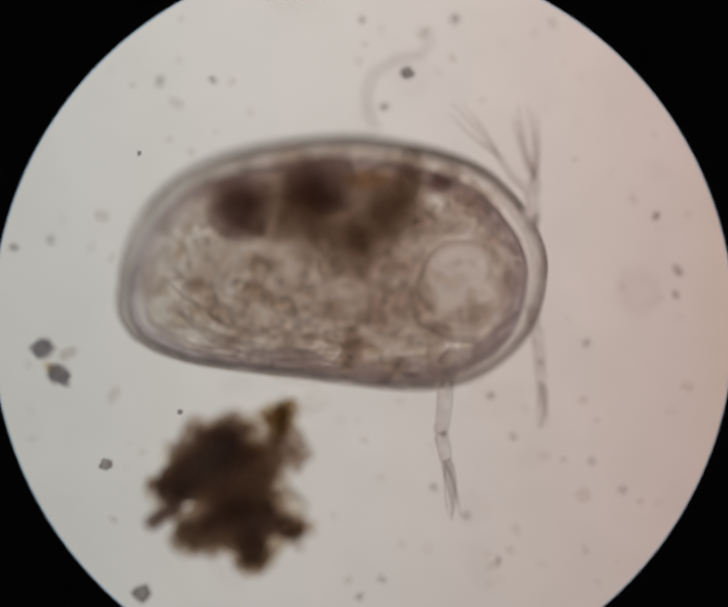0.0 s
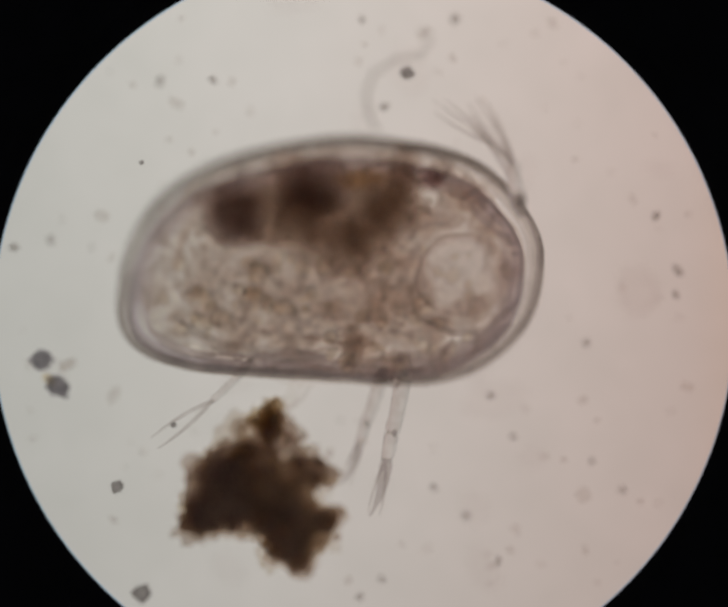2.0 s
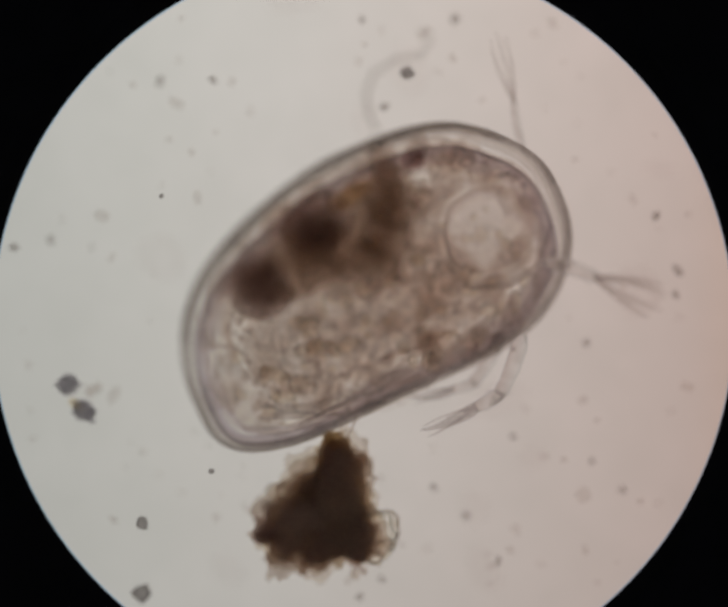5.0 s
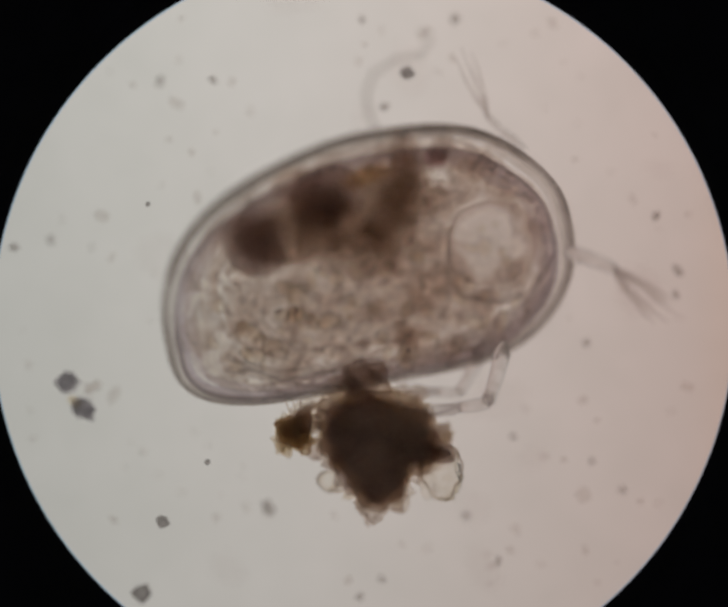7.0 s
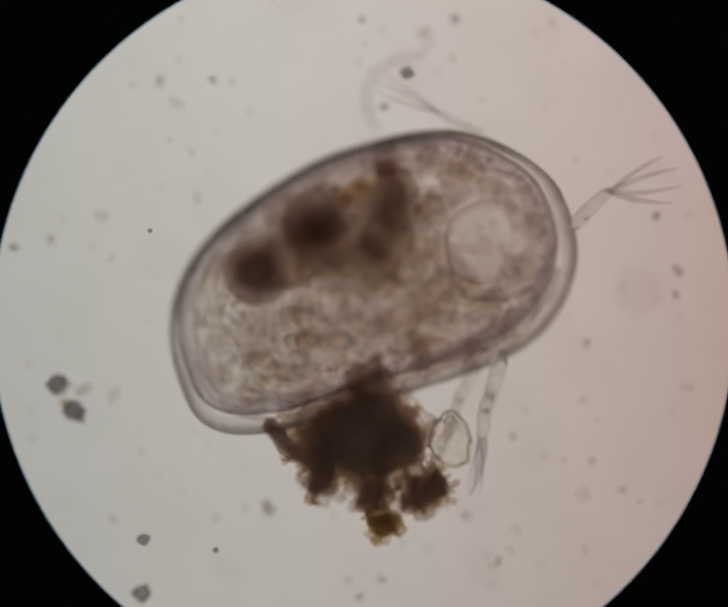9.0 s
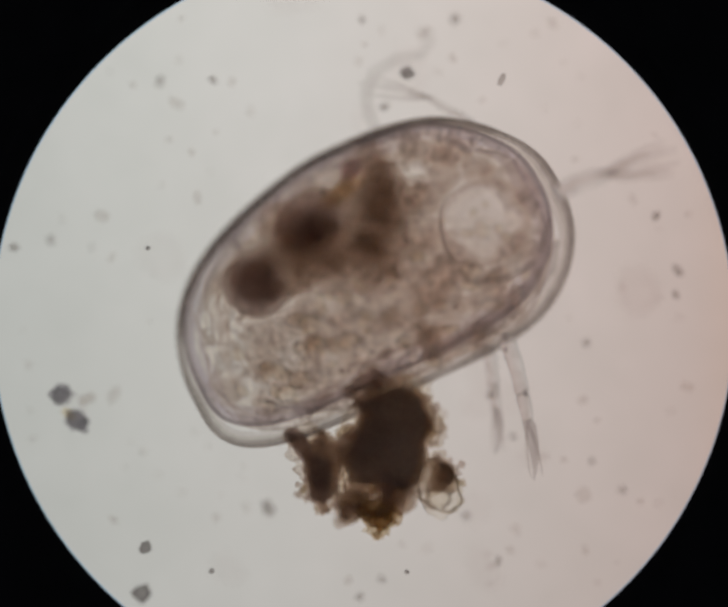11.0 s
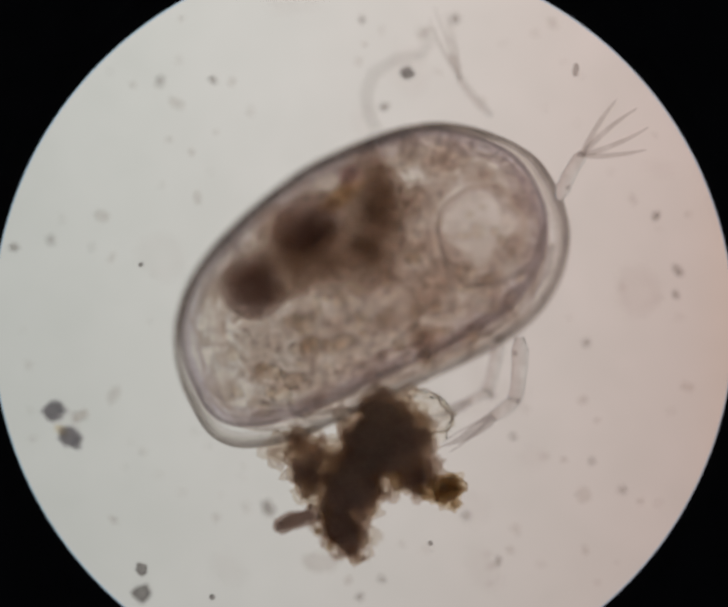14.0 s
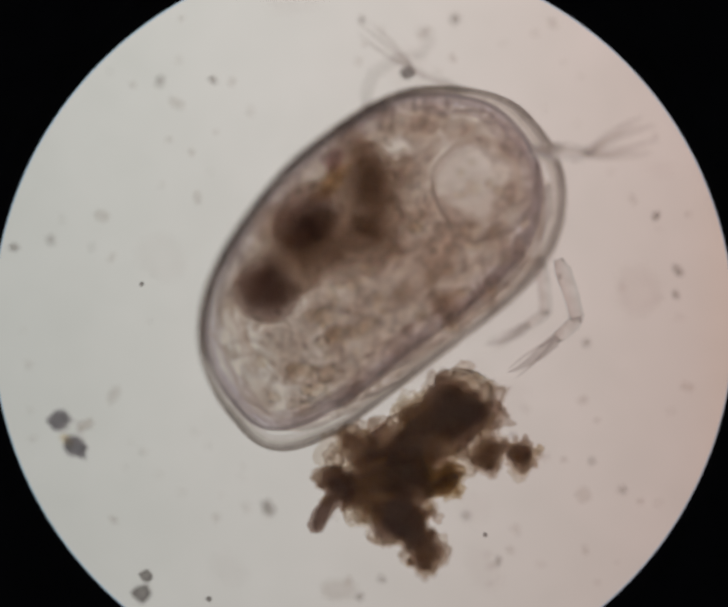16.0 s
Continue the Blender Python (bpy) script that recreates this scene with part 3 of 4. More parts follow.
def build_clump():
    root = new("detritus_clump")
    tagged(root, "crumbly dark brown clump of detritus in the water", "detritus")
    lobes, shapes = [], {}
    for tone, m in (("dense", M_FLAKE), ("brown", M_FLAKE), ("amber", M_AMBER), ("pale", M_SILT)):
        for k in range(7):
            one = part("flake", flake(150 + k, 0.5 + 0.07 * k), m)
            shapes[tone, k] = one.data
            bpy.data.objects.remove(one)
    for i, (_, r, tone) in enumerate(LOBES):
        skin = {"amber": M_AMBER, "pale": M_SILT}.get(tone, M_DEBRIS)
        first, *rest = heap(r, 50 + i, 10, 0.7, (0.33, 0.5))
        ob = part("crumb", first, skin, root, {"amber": "pale amber crumb", "pale": "loose pale brown silt"}.get(tone, "brown crumb"))
        for one in rest + heap(r, 70 + i, 6, 0.5, (0.3, 0.46)):
            part("chunk", one, skin, ob)
        if tone == "dense":
            for one in heap(r, 90 + i, 5, 0.42, (0.28, 0.42)) + heap(r, 110 + i, 3, 0.3, (0.25, 0.38)):
                part("core", one, M_CORE, ob, "dense dark core")
        rnd = random.Random(50 + i)
        for k in range(20 if r > 60 else 13):
            one = new("flake", shapes["amber" if tone not in ("amber", "pale") and k % 7 == 0 else tone, k % 7])
            one.parent = ob
            d = Vector((rnd.gauss(0, 1), rnd.gauss(0, 0.9), rnd.gauss(0, 0.6))).normalized() * r * rnd.uniform(0.2, 0.85) ** 0.6
            size = r * rnd.uniform(0.10, 0.2) if k % 3 else r * rnd.uniform(0.2, 0.3)
            one.matrix_basis = Matrix.Translation(d * K * 0.95) @ Euler((rnd.uniform(0, 6), rnd.uniform(0, 6), rnd.uniform(0, 6))).to_matrix().to_4x4() @ Matrix.Scale(size, 4)
        lobes.append(ob)
        if tone == "amber":
            for k in range(3):
                hair = [(r * (0.5 + 0.35 * j) * math.cos(-0.75 + 0.2 * k + 0.07 * j), r * (0.5 + 0.35 * j) * math.sin(-0.75 + 0.2 * k + 0.07 * j), 0) for j in range(6)]
                part("hair", tube(bmesh.new(), hair, [3.2, 3, 2.6, 2.2, 1.8, 1], 5), M_FLAKE, ob, "thin curved hair")
    rod = part("rod", tube(bmesh.new(), [(-52, -3, 0), (-44, 0, 2), (-12, 3, 0), (20, -2, 3), (44, 2, 0), (50, 3, 0)], [9, 19, 21, 18, 21, 10], 9), M_ROD, root, "short dark rod")
    part("core", tube(bmesh.new(), [(-46, 0, 0), (-10, 2, 0), (38, 1, 0)], [8, 15, 9], 8), M_ROD, rod, "dark core of the rod")
    lobes.append(rod)
    sac = part("sac", lump(54, 70, 0.35, 1.1, (1.15, 0.85, 0.35), 5), M_SAC, root, "clear yellowish empty sac")
    skin = []
    for j in range(41):
        a = 2 * math.pi * j / 40
        d = Vector((math.cos(a), math.sin(a), 0))
        k = 52 * (1 + 0.28 * noise.noise(d * 0.9 + Vector((4, 0, 7))) + 0.12 * noise.noise(d * 3 + Vector((9, 2, 0))))
        skin.append((1.18 * k * d.x, 0.86 * k * d.y, 6 * math.sin(2 * a)))
    part("skin", tube(bmesh.new(), skin, [2.2 + 3.4 * max(0, noise.noise(Vector((j * 0.35, 3, 0)))) for j in range(41)], 6), M_FILM, sac, "thin brown skin of the sac")
    lobes.append(sac)
    bubble = part("bubble", lump(24, 72, 0.2, 1.0, (1.0, 0.9, 0.6), 4), M_SAC, root, "small clear bubble")
    ring = [(24 * math.cos(a) * (1 + 0.06 * math.sin(3 * a)), 22 * math.sin(a), 0) for a in (2 * math.pi * j / 24 for j in range(25))]
    part("skin", tube(bmesh.new(), ring, [2.6 + 1.2 * math.sin(j * 0.9) for j in range(25)], 6), M_FILM, bubble, "thin brown skin of the bubble")
    lobes.append(bubble)
    return root, lobes


CLUMP, CRUMBS = build_clump()


# ---------------------------------------------------------------- grains and dust on the slide
def grain(name, r, seed, material, label, category, squash=(1, 1, 0.6), group="", rough=0.35):
    ob = part(name, lump(r, seed, rough, 1.2, squash, 3 if r < 12 else 4), material)
    return tagged(ob, label, category, group)


def build_pair():
    root = new("mineral_grain")
    tagged(root, "pair of grey glassy grains joined by a clear film", "grain")
    placed(part("dark_end", nested(25, 81, (1.05, 0.9, 0.7), 2, 0.38, 0.5), M_GRAIN, root), -22, 31, 0, 20)
    placed(part("dark_end", nested(27, 83, (1.2, 0.8, 0.7), 2, 0.38, 0.5), M_GRAIN, root), 14, -27, 0, -40)
    placed(part("amber_flake", nested(16, 87, (1.1, 0.7, 0.6), 2, 0.3, 0.6), M_YELLOW, root, "small amber flake"), -4, -12, 4, -40)
    placed(part("grey_flake", nested(16, 88, (1.3, 0.8, 0.5), 2, 0.4, 0.6), M_FAINT, root, "faint grey flake"), 36, 20, 0, 30)
    placed(part("film", lump(34, 85, 0.3, 1.1, (0.8, 1.0, 0.3), 4), M_HAZE, root), 8, 2, 0)
    return root


PAIR = build_pair()
SPECK = grain("grain", 14, 91, M_DARK, "small dark grey grain drifting in the water", "grain", (1, 0.8, 0.8))
MITE = grain("grain", 6, 93, M_DARK, "tiny dark grain drifting in the water", "grain")
DOT = grain("grain", 5, 95, M_DARK, "tiny dark grain drifting in the water", "grain")
CRUMB = grain("grain", 5, 94, M_DARK, "tiny dark grain drifting in the water", "grain")
FLAKE = grain("flake", 12, 97, M_DUST, "small grey oval flake drifting in the water", "flake", (1.2, 0.6, 0.5), "", 0.18)
BLOT = grain("flake", 30, 99, M_FAINT, "soft grey flake drifting in the water", "flake", (1.3, 0.7, 0.5))

DUST = [(877, 158, 15, 2), (345, 175, 13, 1), (458, 172, 12, 1), (828, 230, 12, 1), (780, 42, 11, 1), (980, 40, 14, 1), (912, 70, 14, 0), (975, 125, 12, 0),
        (785, 95, 9, 0), (1413, 465, 14, 1), (1460, 583, 14, 1), (1057, 852, 13, 1), (1262, 738, 11, 1), (305, 1277, 21, 2), (775, 1285, 11, 1), (110, 517, 12, 1),
        (30, 533, 11, 1), (245, 850, 16, 0), (1190, 50, 12, 0), (365, 300, 9, 0), (540, 240, 9, 0), (380, 222, 14, 0)]
DUST2 = [(1040, 215, 9, 0), (1340, 620, 10, 0), (1340, 1055, 11, 1), (1380, 1080, 10, 0), (1105, 940, 10, 1), (1215, 990, 9, 0), (1275, 993, 8, 1),
         (935, 1050, 10, 1), (1005, 1110, 10, 1), (1110, 1140, 12, 0), (1165, 1215, 9, 0), (750, 1250, 10, 0), (720, 1110, 10, 0), (1255, 862, 10, 0),
         (465, 1115, 11, 0), (245, 1120, 11, 0), (70, 945, 8, 0), (425, 425, 13, 0), (220, 465, 15, 0), (350, 398, 7, 0),
         (577, 1093, 17, 1), (1172, 983, 9, 0), (1256, 1066, 16, 0), (1099, 1185, 9, 0), (1057, 1219, 9, 0), (1260, 1185, 9, 0), (1480, 832, 14, 0), (1287, 905, 8, 0),
         (413, 328, 8, 0), (464, 284, 6, 0), (500, 176, 12, 0), (287, 182, 8, 0)]


def build_dust():
    rnd = random.Random(12)
    words = ("faint blurred dust speck hanging in the water", "grey blurred dust speck hanging in the water", "dark dust speck hanging in the water")
    for i, (u, v, r, dark) in enumerate(DUST + DUST2):
        ob = grain("dust_speck", r * (0.92, 0.78, 0.92)[dark], 110 + i * 1.7, (M_FAINT, M_DUST, M_DARK)[dark], words[dark],
                   "dust speck", (rnd.uniform(0.85, 1.35), rnd.uniform(0.6, 0.95), 0.45), "dust specks in the water", 0.5)
        ob.matrix_basis = Matrix.Translation(at(u, v, -90 if dark == 2 else rnd.uniform(-150, -95))) @ pose(0, 0, 0, 0, 0, (i * 67) % 180)
    for i in range(80):
        a, q = rnd.uniform(0, 2 * math.pi), 770 * math.sqrt(rnd.random())
        r = rnd.uniform(3.5, 8.5)
        ob = grain("dust_speck", r, 300 + i * 1.3, M_FAINT if i % 12 else M_DUST, words[0], "dust speck",
                   (rnd.uniform(0.8, 1.7), rnd.uniform(0.5, 1.0), 0.4), "dust specks in the water", 0.5)
        ob.matrix_basis = Matrix.Translation(at(784 + q * math.cos(a), 690 + q * math.sin(a), rnd.uniform(-180, -110))) @ pose(0, 0, 0, 0, 0, rnd.uniform(0, 180))
    for i in range(16):
        a, q = rnd.uniform(0, 2 * math.pi), 720 * math.sqrt(rnd.random())
        ob = grain("smear", rnd.uniform(26, 60), 500 + i * 1.9, M_HAZE, "wide faint smear dried on the slide", "smear", (rnd.uniform(0.8, 1.5), rnd.uniform(0.6, 1.0), 0.08), "smears on the slide")
        ob.matrix_basis = Matrix.Translation(at(784 + q * math.cos(a), 690 + q * math.sin(a), FLOOR + 4)) @ pose(0, 0, 0, 0, 0, rnd.uniform(0, 180))
    pts = [at(u, v, FLOOR + 5) / K for u, v in ((900, 66), (925, 72), (924, 95), (900, 120), (850, 128), (805, 158), (788, 200), (796, 250), (815, 285))]
    tagged(part("fibre", tube(bmesh.new(), pts, [3, 4, 4, 4, 5, 5, 5, 5, 3], 6), M_DUST), "thin curled grey fibre lying on the slide", "fibre")


build_dust()

# ---------------------------------------------------------------- what moves
BODY = [(731, 577, 0.6), (729, 580, 2.4), (725, 579, 2.8), (724, 562, 0.0), (727, 577, 3.8), (730, 577, 3.4), (726, 575, 2.0), (765, 600, 23.6), (820, 640, 32.7),
        (787, 558, 29.9), (795, 578, 18.4), (784, 603, 20.9), (787, 596, 18.6), (790, 596, 20.4), (799, 609, 25.5), (800, 601, 33.0), (806, 608, 30.4), (798, 630, 32.4),
        (766, 592, 39.2), (784, 592, 37.0), (793, 609, 32.6), (790, 604, 36.2), (784, 582, 41.2), (810, 564, 45.4), (813, 562, 45.4)]
ROLL = [29, 29, 29, 29, 30, 30, 29, 29, 27, 27, 26, 26, 26, 25, 24, 22, 23, 25, 27, 27, 27, 27, 27, 27, 26]
PITCH = [12, 12, 12, 16, 13, 12, 12, 11, 10, 9, 9, 10, 9, 7, 6] + [5] * 10
RISE = [62, 62, 60, 58, 58, 58, 55, 50, 45, 35, 30, 30, 25, 20, 18] + [14] * 10
# how far the small valve has slid inside the large one, along the shell and across it
SLIDE = [(-8, -22)] * 11 + [(-7, -16), (-6, -10), (-5, 4), (-4, 16)] + [(-4, 20)] * 10


def body_pose(i):
    u, v, turn = BODY[i]
    return Matrix.Translation(at(u, v, RISE[i])) @ pose(0, 0, 0, 0, 0, turn) @ pose(0, 0, 0, ROLL[i], PITCH[i], 0)


def move_limb(which, rows, w, fan=None):
    """Each row: where the limb leaves the shell, a mark that its base points to, and one that its tip points to.
    fan: how far the bristles are spread at each time."""
    base, tips, angles, l1 = which
    one, two, last = [], [], None
    for i, (u0, v0, u1, v1, u2, v2) in enumerate(rows):
        a = math.atan2(v0 - v1, u1 - u0)
        ju, jv = u0 + l1 * math.cos(a), v0 - l1 * math.sin(a)
        b = math.atan2(jv - v2, u2 - ju)
        if last is not None:
            a += 2 * math.pi * round((last[0] - a) / (2 * math.pi))
            b += 2 * math.pi * round((last[1] - b) / (2 * math.pi))
        last = (a, b)
        here = body_pose(i).inverted() @ Matrix.Translation(at(u0, v0, w[i] if isinstance(w, list) else w)) @ Matrix.Rotation(a, 4, "Z")
        one.append((TIMES[i], here))
        two.append((TIMES[i], Matrix.Translation((l1 * K, 0, 0)) @ Matrix.Rotation(b - a, 4, "Z")))

    def eased(keys):
        full = [keys[0]]
        for (t0, m0), (t1, m1) in zip(keys, keys[1:]):
            q0, q1 = m0.to_quaternion(), m1.to_quaternion()
            if q0.rotation_difference(q1).angle > 1.2:
                for f in (1 / 3, 2 / 3):
                    full.append((t0 + (t1 - t0) * f, Matrix.LocRotScale(m0.translation.lerp(m1.translation, f), q0.slerp(q1, f), None)))
            full.append((t1, m1))
        return full

    walk(base, eased(one))
    for k, tip in enumerate(tips):
        spread = [angles.get(k, 0) * (f - 1) for f in fan or [1] * len(rows)]
        walk(tip, eased([(t, m @ Matrix.Rotation(r, 4, "Z")) for (t, m), r in zip(two, spread)]))


def drift(ob, marks, w, spin=0.0):
    walk(ob, [(t, Matrix.Translation(at(u, v, w)) @ Matrix.Rotation(radians(spin * t), 4, "Z")) for t, u, v in marks])


# the slant of the short rod in the clump
TILT = [35, 35, 40, 55, 60, 60, 50, 50, 20, 20, 0, 10, 10, 0, -50, -50, -60, -30, -30, -35, 20, 60, 60, 60, 60]
# the antenna: how wide its bristles are spread, and how high it is held
FAN = [0.5, 1.2, 0.6, 0.4, 0.5, 1.2, 0.6, 0.5, 0.5, 1.1, 0.6, 0.5, 0.5, 0.4, 1.1, 0.6, 1.35, 0.5, 0.5, 0.5, 1.35, 0.5, 0.2, 0.5, 0.8]
REACH = [110, 12, 70, 20, 120, 12, 60, 30, 160, 25, 110, 110, 100, 20, 15, 170, 10, 60, 210, 100, 10, 60, 15, 70, 140]
CENTRE = [(490, 1040), (500, 1050), (460, 1030), (550, 1080), (575, 1080), (520, 990), (660, 970), (750, 1030), (640, 1150), (830, 990), (790, 950), (830, 980),
          (848, 986), (770, 1000), (810, 980), (830, 970), (800, 970), (790, 1000), (860, 960), (880, 970), (800, 1010), (810, 1030), (820, 1010), (850, 1020), (900, 1000)]


def motions():
    walk(ROOT, [(t, body_pose(i)) for i, t in enumerate(TIMES)])
    walk(OSTRACOD["right_valve"], [(t, pose(x * K, y * K, 0)) for t, (x, y) in zip(TIMES, SLIDE)])
    walk(OSTRACOD["eye"], [(0, pose(199 * K, 190 * K, -14 * K)), (8, pose(199 * K, 190 * K, -14 * K)), (9, pose(120 * K, 212 * K, -18 * K)), (11.5, pose(84 * K, 226 * K, -20 * K)), (16, pose(78 * K, 226 * K, -20 * K))])   # the head draws back
    move_limb(ANTENNA, [(1145, 465, 1152, 390, 1130, 250), (1175, 552, 1235, 532, 1375, 525), (1170, 612, 1220, 650, 1390, 690), (1150, 540, 1230, 538, 1305, 578),
                        (1115, 430, 1105, 350, 1050, 270), (1175, 555, 1235, 533, 1375, 515), (1160, 700, 1215, 740, 1330, 800), (1150, 382, 1220, 360, 1335, 375),
                        (1200, 675, 1290, 760, 1430, 865), (1230, 400, 1300, 375, 1450, 360), (1250, 550, 1310, 575, 1390, 640), (1170, 380, 1205, 320, 1265, 230),
                        (1140, 345, 1128, 270, 1085, 110), (1195, 370, 1260, 330, 1375, 308), (1255, 465, 1310, 415, 1470, 380), (1220, 400, 1290, 380, 1450, 340),
                        (1230, 410, 1290, 360, 1430, 300), (1215, 575, 1280, 570, 1345, 540), (1085, 290, 1110, 230, 1130, 190), (1155, 315, 1210, 245, 1290, 140),
                        (1215, 400, 1255, 330, 1390, 250), (1195, 545, 1260, 540, 1330, 530), (1110, 268, 1180, 238, 1255, 230), (1150, 240, 1200, 180, 1290, 115),
                        (1180, 325, 1230, 330, 1320, 312)], REACH, FAN)
    move_limb(ANTENNULE, [(1118, 396, 1082, 346, 1010, 264), (1118, 391, 1082, 336, 1010, 266), (1113, 386, 1062, 326, 1005, 264), (1078, 346, 1047, 316, 1005, 266),
                          (1098, 371, 1062, 316, 1000, 266), (1098, 371, 1072, 326, 1010, 269), (1088, 366, 1047, 311, 1010, 269), (1110, 340, 1115, 280, 1130, 210),
                          (1130, 320, 1100, 240, 1000, 150), (1110, 250, 1125, 195, 1200, 110), (1105, 300, 1045, 245, 1030, 200), (1045, 305, 990, 270, 900, 240),
                          (1090, 320, 1060, 280, 980, 262), (1080, 290, 1025, 220, 970, 110), (1010, 275, 950, 245, 880, 210), (1010, 250, 960, 205, 860, 160),
                          (1115, 290, 1118, 240, 1130, 200), (960, 280, 880, 235, 640, 200), (1010, 190, 930, 150, 810, 135), (985, 235, 930, 195, 860, 160),
                          (1035, 225, 1000, 180, 965, 100), (960, 245, 910, 210, 820, 180), (1095, 215, 1030, 160, 930, 110), (960, 180, 890, 155, 800, 125),
                          (960, 180, 900, 155, 860, 125)], -100)
    legs = [(960, 830, 950, 930, 975, 1090), (890, 840, 820, 925, 640, 900), (1108, 690, 1092, 800, 1025, 930), (940, 820, 885, 930, 800, 1010),
                    (865, 830, 840, 950, 800, 1130), (880, 840, 790, 920, 640, 900), (880, 830, 850, 890, 930, 885), (1085, 750, 1140, 860, 1150, 950),
                    (1150, 780, 1110, 840, 1030, 885), (1075, 700, 1070, 800, 940, 900), (1080, 770, 1055, 850, 960, 880), (1140, 740, 1110, 810, 1015, 875),
                    (1130, 790, 1080, 850, 1010, 885), (1050, 795, 1000, 880, 990, 980), (1075, 785, 1045, 880, 1030, 990), (1100, 750, 1130, 850, 1140, 1010),
                    (1110, 770, 1085, 910, 960, 1000), (1100, 770, 1110, 860, 960, 945), (1100, 640, 1085, 740, 1000, 830), (1120, 700, 1165, 820, 1165, 1000),
                    (1120, 760, 1110, 860, 960, 965), (1110, 730, 1100, 800, 1000, 890), (1150, 620, 1110, 710, 1020, 770), (1150, 615, 1190, 750, 1130, 905),
                    (1215, 590, 1235, 660, 1110, 800)]
    move_limb(LEG, legs, -35)
    palps = [(a - 48, b - 6, c - 62, d - 10, e - 75, f - 40) for a, b, c, d, e, f in legs]
    palps[0] = (1150, 690, 1165, 790, 1168, 900)
    palps[2] = (1150, 660, 1200, 720, 1290, 770)
    palps[11], palps[12] = (1130, 740, 1180, 860, 1195, 960), (1130, 760, 1180, 880, 1215, 1020)
    move_limb(PALP, palps, -95)
    tail = [(560, 720, 500, 700, 430, 650), (480, 800, 440, 860, 405, 930), (470, 800, 390, 800, 220, 860), (510, 795, 480, 870, 440, 950), (520, 800, 460, 860, 400, 905),
            (400, 740, 330, 730, 210, 760), (520, 760, 490, 800, 480, 850)]
    for u, v, turn in BODY[7:]:                  # later it lies folded along the belly
        c, q = math.cos(radians(turn)), math.sin(radians(turn))
        tail.append(tuple(n for x, y in ((-335, -120), (-245, -180), (-60, -225)) for n in (u + x * c - y * q, v - x * q - y * c)))
    tail[19] = (650, 945, 632, 1010, 655, 1190)
    move_limb(FURCA, tail, -20)
    deep = [-190, -190, -190, -165, -125, -60, -50, -45, -110] + [-50] * 16
    walk(CLUMP, [(t, Matrix.Translation(at(u, v, w))) for t, (u, v), w in zip(TIMES, CENTRE, deep)])
    A = [(430, 1010), (430, 1040), (390, 1030), (450, 1080), (470, 1090), (430, 1030), (610, 1040), (680, 1110), (560, 1140), (820, 1060), (808, 1015), (850, 1050), (850, 1060),
         (740, 1040), (780, 950), (860, 980), (830, 960), (810, 930), (850, 900), (870, 930), (840, 920), (840, 900), (930, 880), (940, 880), (990, 880)]
    B = [(565, 1000), (580, 1020), (540, 1000), (590, 1030), (560, 990), (560, 960), (650, 950), (740, 1010), (650, 1080), (830, 940), (790, 890), (800, 930), (780, 950),
         (800, 930), (820, 890), (840, 900), (860, 900), (860, 900), (860, 970), (890, 890), (860, 980), (850, 960), (850, 950), (870, 945), (900, 950)]
    C = [(490, 1110), (490, 1110), (450, 1110), (580, 1110), (590, 1100), (500, 1040), (725, 935), (790, 1040), (700, 1150), (750, 930), (870, 920), (900, 930), (880, 930),
         (700, 960), (720, 930), (880, 900), (780, 930), (720, 1000), (780, 970), (900, 1010), (780, 980), (800, 985), (810, 1020), (840, 1010), (870, 1040)]
    D = [(480, 955), (480, 975), (410, 980), (500, 1010), (480, 1020), (445, 945), (560, 950), (640, 1000), (640, 1220), (910, 960), (740, 930), (740, 920), (720, 940),
         (850, 930), (870, 950), (790, 990), (870, 1010), (720, 1060), (800, 1040), (820, 960), (770, 1060), (745, 1110), (760, 1105), (785, 1110), (865, 1120)]
    E = [(565, 1115), (560, 1140), (530, 1130), (600, 1170), (615, 1160), (560, 1040), (640, 850), (680, 930), (720, 1050), (790, 880), (800, 960), (730, 890), (730, 900),
         (690, 1010), (660, 960), (700, 990), (700, 990), (650, 950), (930, 910), (900, 1060), (650, 980), (700, 1000), (690, 970), (720, 960), (770, 970)]
    F = [(420, 1150), (440, 1180), (390, 1170), (640, 1030), (665, 1010), (570, 870), (750, 990), (815, 1000), (570, 1060), (940, 1010), (910, 960), (950, 940), (940, 960),
         (740, 1090), (900, 1060), (840, 1050), (920, 960), (900, 990), (800, 1110), (980, 970), (720, 1120), (830, 1160), (830, 1170), (840, 1175), (910, 1180)]
    G = [(370, 1050), (375, 1090), (330, 1070), (470, 1150), (440, 1110), (480, 880), (600, 1075), (640, 1130), (560, 1210), (860, 1070), (835, 1035), (880, 1080), (840, 1110),
         (870, 1060), (690, 1030), (690, 1050), (660, 1060), (720, 1120), (760, 1050), (740, 1060), (750, 1160), (615, 1095), (640, 1070), (680, 1050), (740, 1050)]
    H = [(600, 895), (560, 885), (515, 895), (570, 910), (575, 900), (480, 1100), (510, 885), (745, 910), (690, 990), (700, 920), (625, 940), (690, 1030), (690, 1010),
         (680, 1120), (820, 1130), (810, 1115), (800, 1120), (930, 1060), (955, 895), (960, 880), (960, 1060), (860, 1060), (870, 1055), (900, 1040), (960, 1040)]
    I = [(545, 1190), (540, 1200), (540, 1190), (570, 1220), (640, 1200), (430, 850), (690, 880), (870, 950), (770, 1200), (730, 1030), (745, 985), (760, 1060), (690, 1030),
         (610, 1000), (800, 1070), (750, 1090), (748, 1045), (940, 960), (970, 1000), (800, 1130), (900, 1030), (955, 990), (960, 990), (980, 985), (1050, 980)]
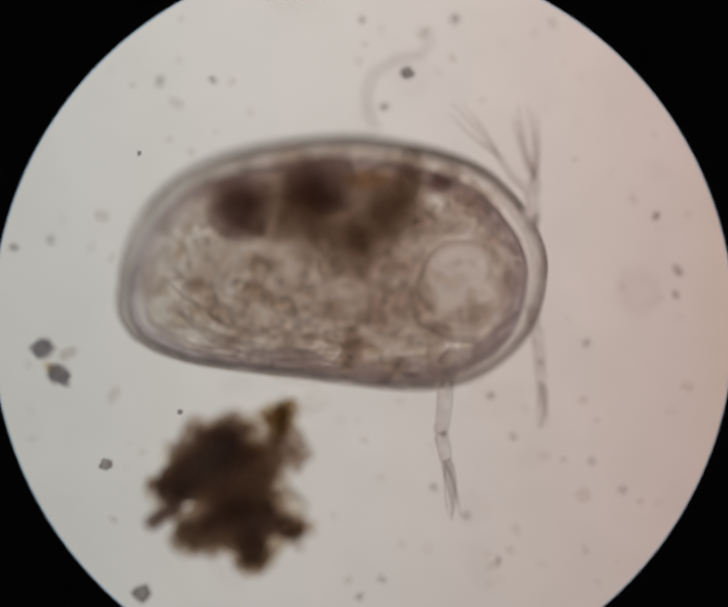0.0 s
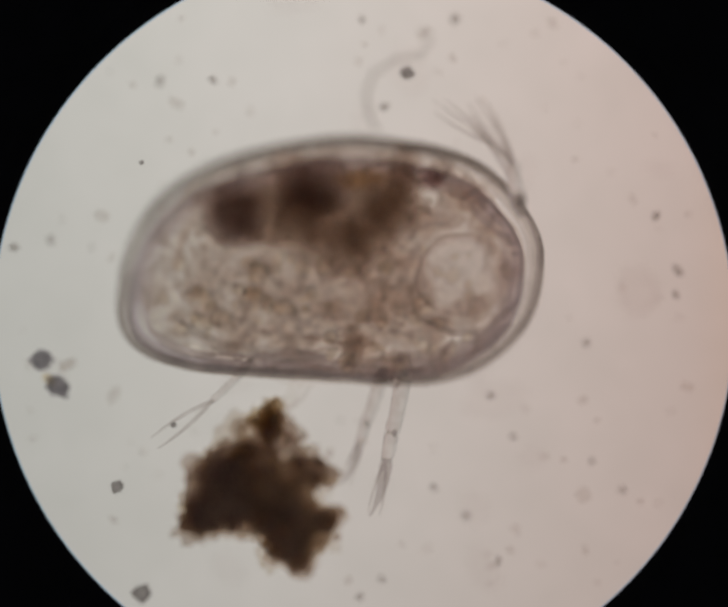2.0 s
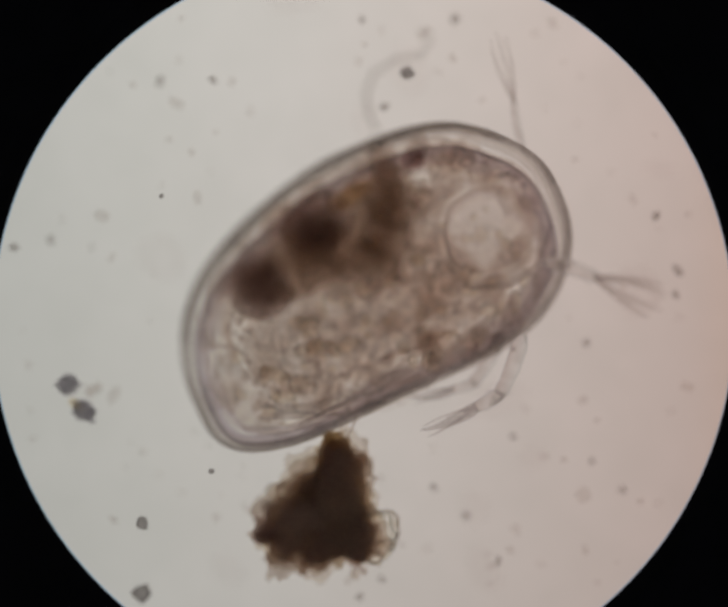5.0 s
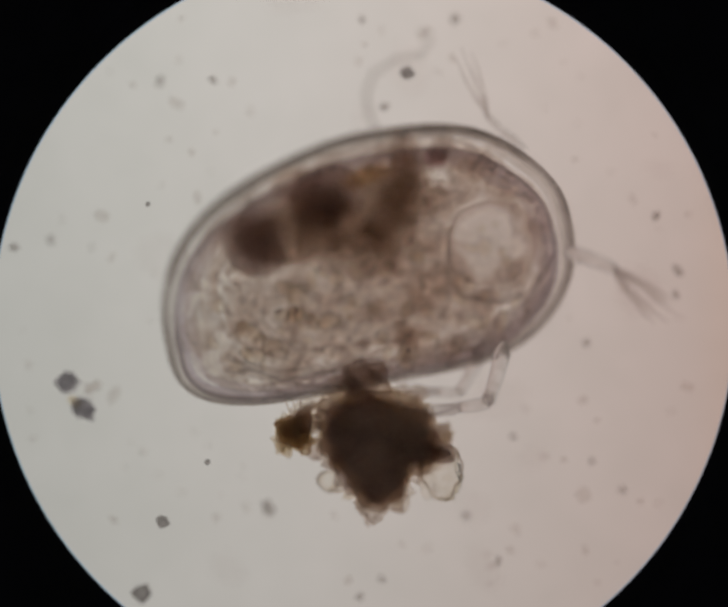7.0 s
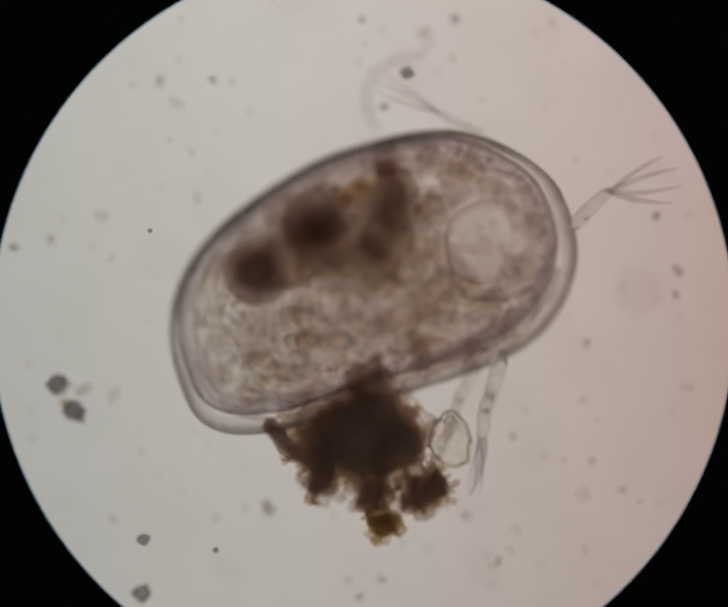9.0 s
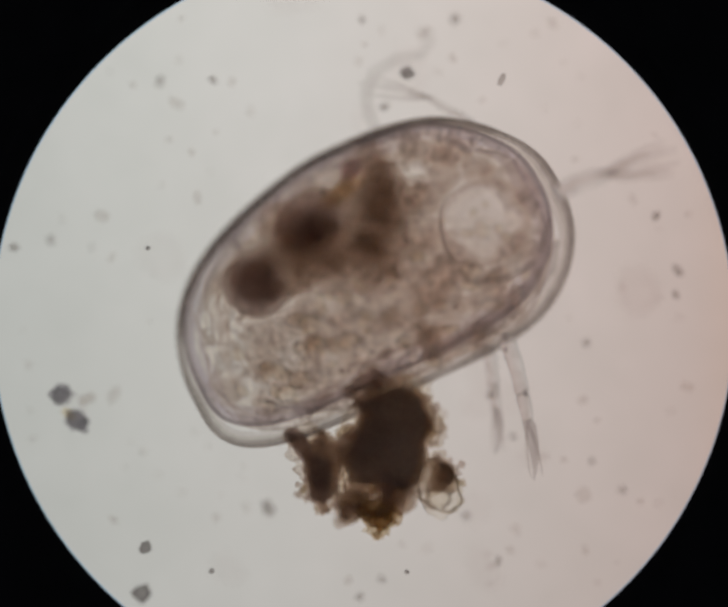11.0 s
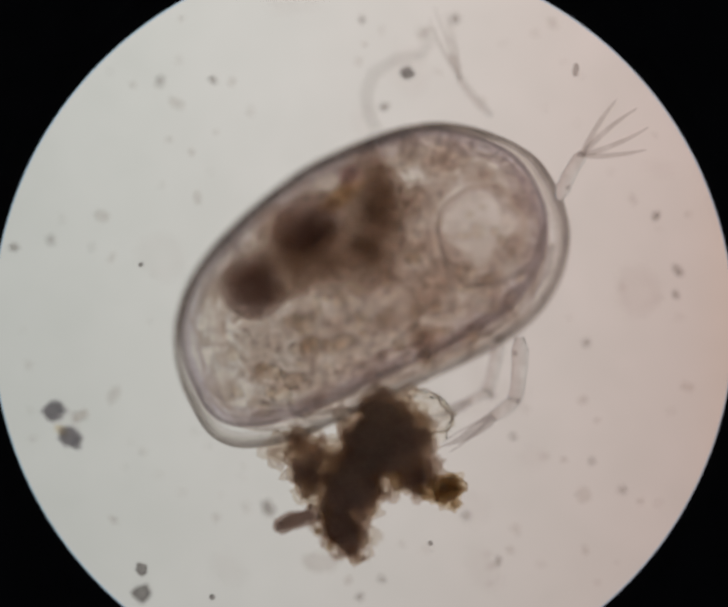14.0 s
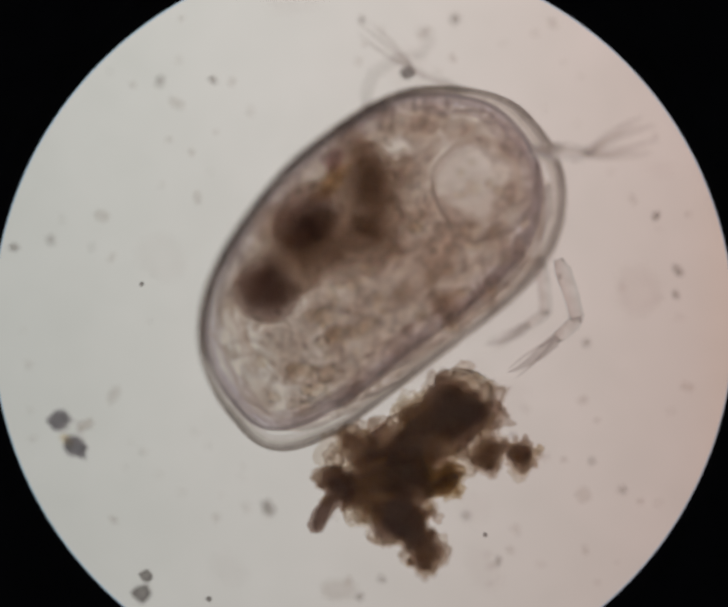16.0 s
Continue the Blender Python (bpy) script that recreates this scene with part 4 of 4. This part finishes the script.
    J = [(630, 1140), (640, 1140), (610, 1130), (672, 1120), (700, 1120), (650, 940), (810, 950), (870, 1030), (640, 1280), (870, 890), (650, 910), (920, 1060), (730, 1100),
         (620, 930), (940, 1050), (950, 1020), (880, 1090), (860, 1030), (860, 1085), (900, 1110), (660, 1030), (1020, 980), (1040, 1000), (1040, 1000), (1120, 980)]
    N = [(355, 1108), (370, 1150), (315, 1140), (455, 1195), (520, 1100), (420, 1020), (590, 960), (660, 1050), (500, 1160), (900, 1030), (930, 980), (740, 1095), (930, 1085),
         (810, 1130), (605, 945), (655, 985), (622, 1005), (610, 1045), (695, 1045), (695, 1060), (640, 1120), (640, 1060), (655, 1040), (640, 1090), (700, 1100)]
    S = [(600, 1100), (600, 1100), (580, 1100), (650, 1120), (620, 1150), (640, 1090), (790, 1040), (890, 1110), (740, 1180), (965, 1050), (950, 1020), (980, 960), (1000, 960),
         (950, 960), (970, 950), (945, 1060), (915, 890), (660, 960), (960, 870), (985, 910), (920, 890), (960, 870), (975, 870), (985, 860), (1000, 840)]
    P = [tuple(sum(m[i][k] for m in (A, B, C)) / 3 for k in (0, 1)) for i in range(len(A))]          # silt fills the gaps between the crumbs
    Q = [tuple(sum(m[i][k] for m in (C, E, F, I, J)) / 5 for k in (0, 1)) for i in range(len(A))]
    Q[21:] = [(725, 1040), (740, 1040), (765, 1038), (820, 1050)]
    O = list(A)
    for j, mark in ((5, (358, 1005)), (6, (545, 962)), (7, (568, 985)), (8, (500, 1068)), (9, (728, 1042)), (10, (708, 1036)), (12, (742, 1085)), (13, (805, 1105)), (14, (930, 1000)),
                    (15, (945, 1080)), (16, (922, 985)), (17, (660, 975))):
        O[j] = mark
    for i, marks in enumerate((A, B, C, D, E, F, G, H, I, J, P, Q, N, S, O)):
        rows = []
        for j, t in enumerate(TIMES):
            p = at(*marks[j], deep[j] + 22 * math.sin(i * 2.1)) - at(*CENTRE[j], deep[j])
            swing = radians(TILT[j]) if marks is N else 0.16 * t + i
            rows.append((t, Matrix.Translation(p) @ Euler((0.3 * math.sin(t * 0.7 + i), 0.25 * math.sin(t * 0.5 + 2 * i), swing)).to_matrix().to_4x4()))
        walk(CRUMBS[i], rows)
    pair = [(112, 780), (115, 787), (112, 805), (115, 812), (110, 805), (78, 795), (112, 808), (145, 847), (162, 858), (168, 858), (165, 853), (155, 868), (152, 868),
            (142, 857), (145, 858), (152, 887), (150, 895), (128, 905), (125, 918), (143, 913), (137, 915), (125, 930), (122, 930), (133, 925), (148, 935)]
    drift(PAIR, [(t, *p) for t, p in zip(TIMES, pair)], -85)
    speck = [(228, 1000), (227, 1026), (214, 1035), (250, 1041), (252, 1048), (194, 1047), (295, 1043), (320, 1096), (278, 1126), (357, 1127), (350, 1124), (335, 1148),
             (322, 1150), (295, 1160), (309, 1162), (313, 1188), (312, 1202), (288, 1221), (315, 1212), (320, 1204), (305, 1226), (290, 1250), (287, 1242), (290, 1230), (315, 1240)]
    drift(SPECK, [(t, *p) for t, p in zip(TIMES, speck)], -40, 20)
    mite = [(388, 887), (374, 898), (367, 908), (383, 907), (374, 915), (287, 895), (367, 900), (422, 967), (440, 1015), (460, 1013), (447, 995), (425, 1017), (420, 1060),
            (425, 1185), (465, 1185), (455, 1238), (457, 1248), (443, 1275), (477, 1253), (475, 1256), (457, 1286), (440, 1275), (430, 1290), (440, 1290), (450, 1290)]
    drift(MITE, [(t, *p) for t, p in zip(TIMES, mite)], -20)
    dot = [(300, 330), (300, 335), (300, 340), (302, 345), (305, 350), (300, 350), (305, 355), (330, 390), (350, 410), (330, 430), (318, 440), (308, 457), (308, 465),
           (313, 475), (323, 497), (318, 535), (320, 537), (309, 560), (270, 573), (288, 572), (303, 570), (282, 590), (280, 602), (297, 613), (305, 612)]
    drift(DOT, [(t, *p) for t, p in zip(TIMES, dot)], -10)
    drift(CRUMB, [(0, 850, 1370), (9, 860, 1340), (11.5, 880, 1205), (12, 885, 1190), (12.5, 915, 1165), (13, 970, 1105), (13.5, 950, 1140), (14, 927, 1170), (14.5, 972, 1145), (15, 980, 1143), (16, 1045, 1152)], -15)
    drift(FLAKE, [(0, 1180, -90), (8, 1150, -60), (11.5, 1077, 213), (12.5, 1092, 256), (13, 1010, 187), (13.5, 1125, 220), (14, 1240, 150), (14.5, 1400, 90), (16, 1520, 40)], -30, 6)
    drift(BLOT, [(0, 490, 1060), (1, 470, 1050), (2, 590, 1090), (3, 660, 970), (4, 650, 1150), (6.5, 830, 990), (9, 800, 980), (12.5, 790, 1060), (13, 700, 1150), (13.5, 660, 1190), (14, 690, 1210), (15, 700, 1235), (15.5, 690, 1270), (16, 730, 1270)], -150)


motions()
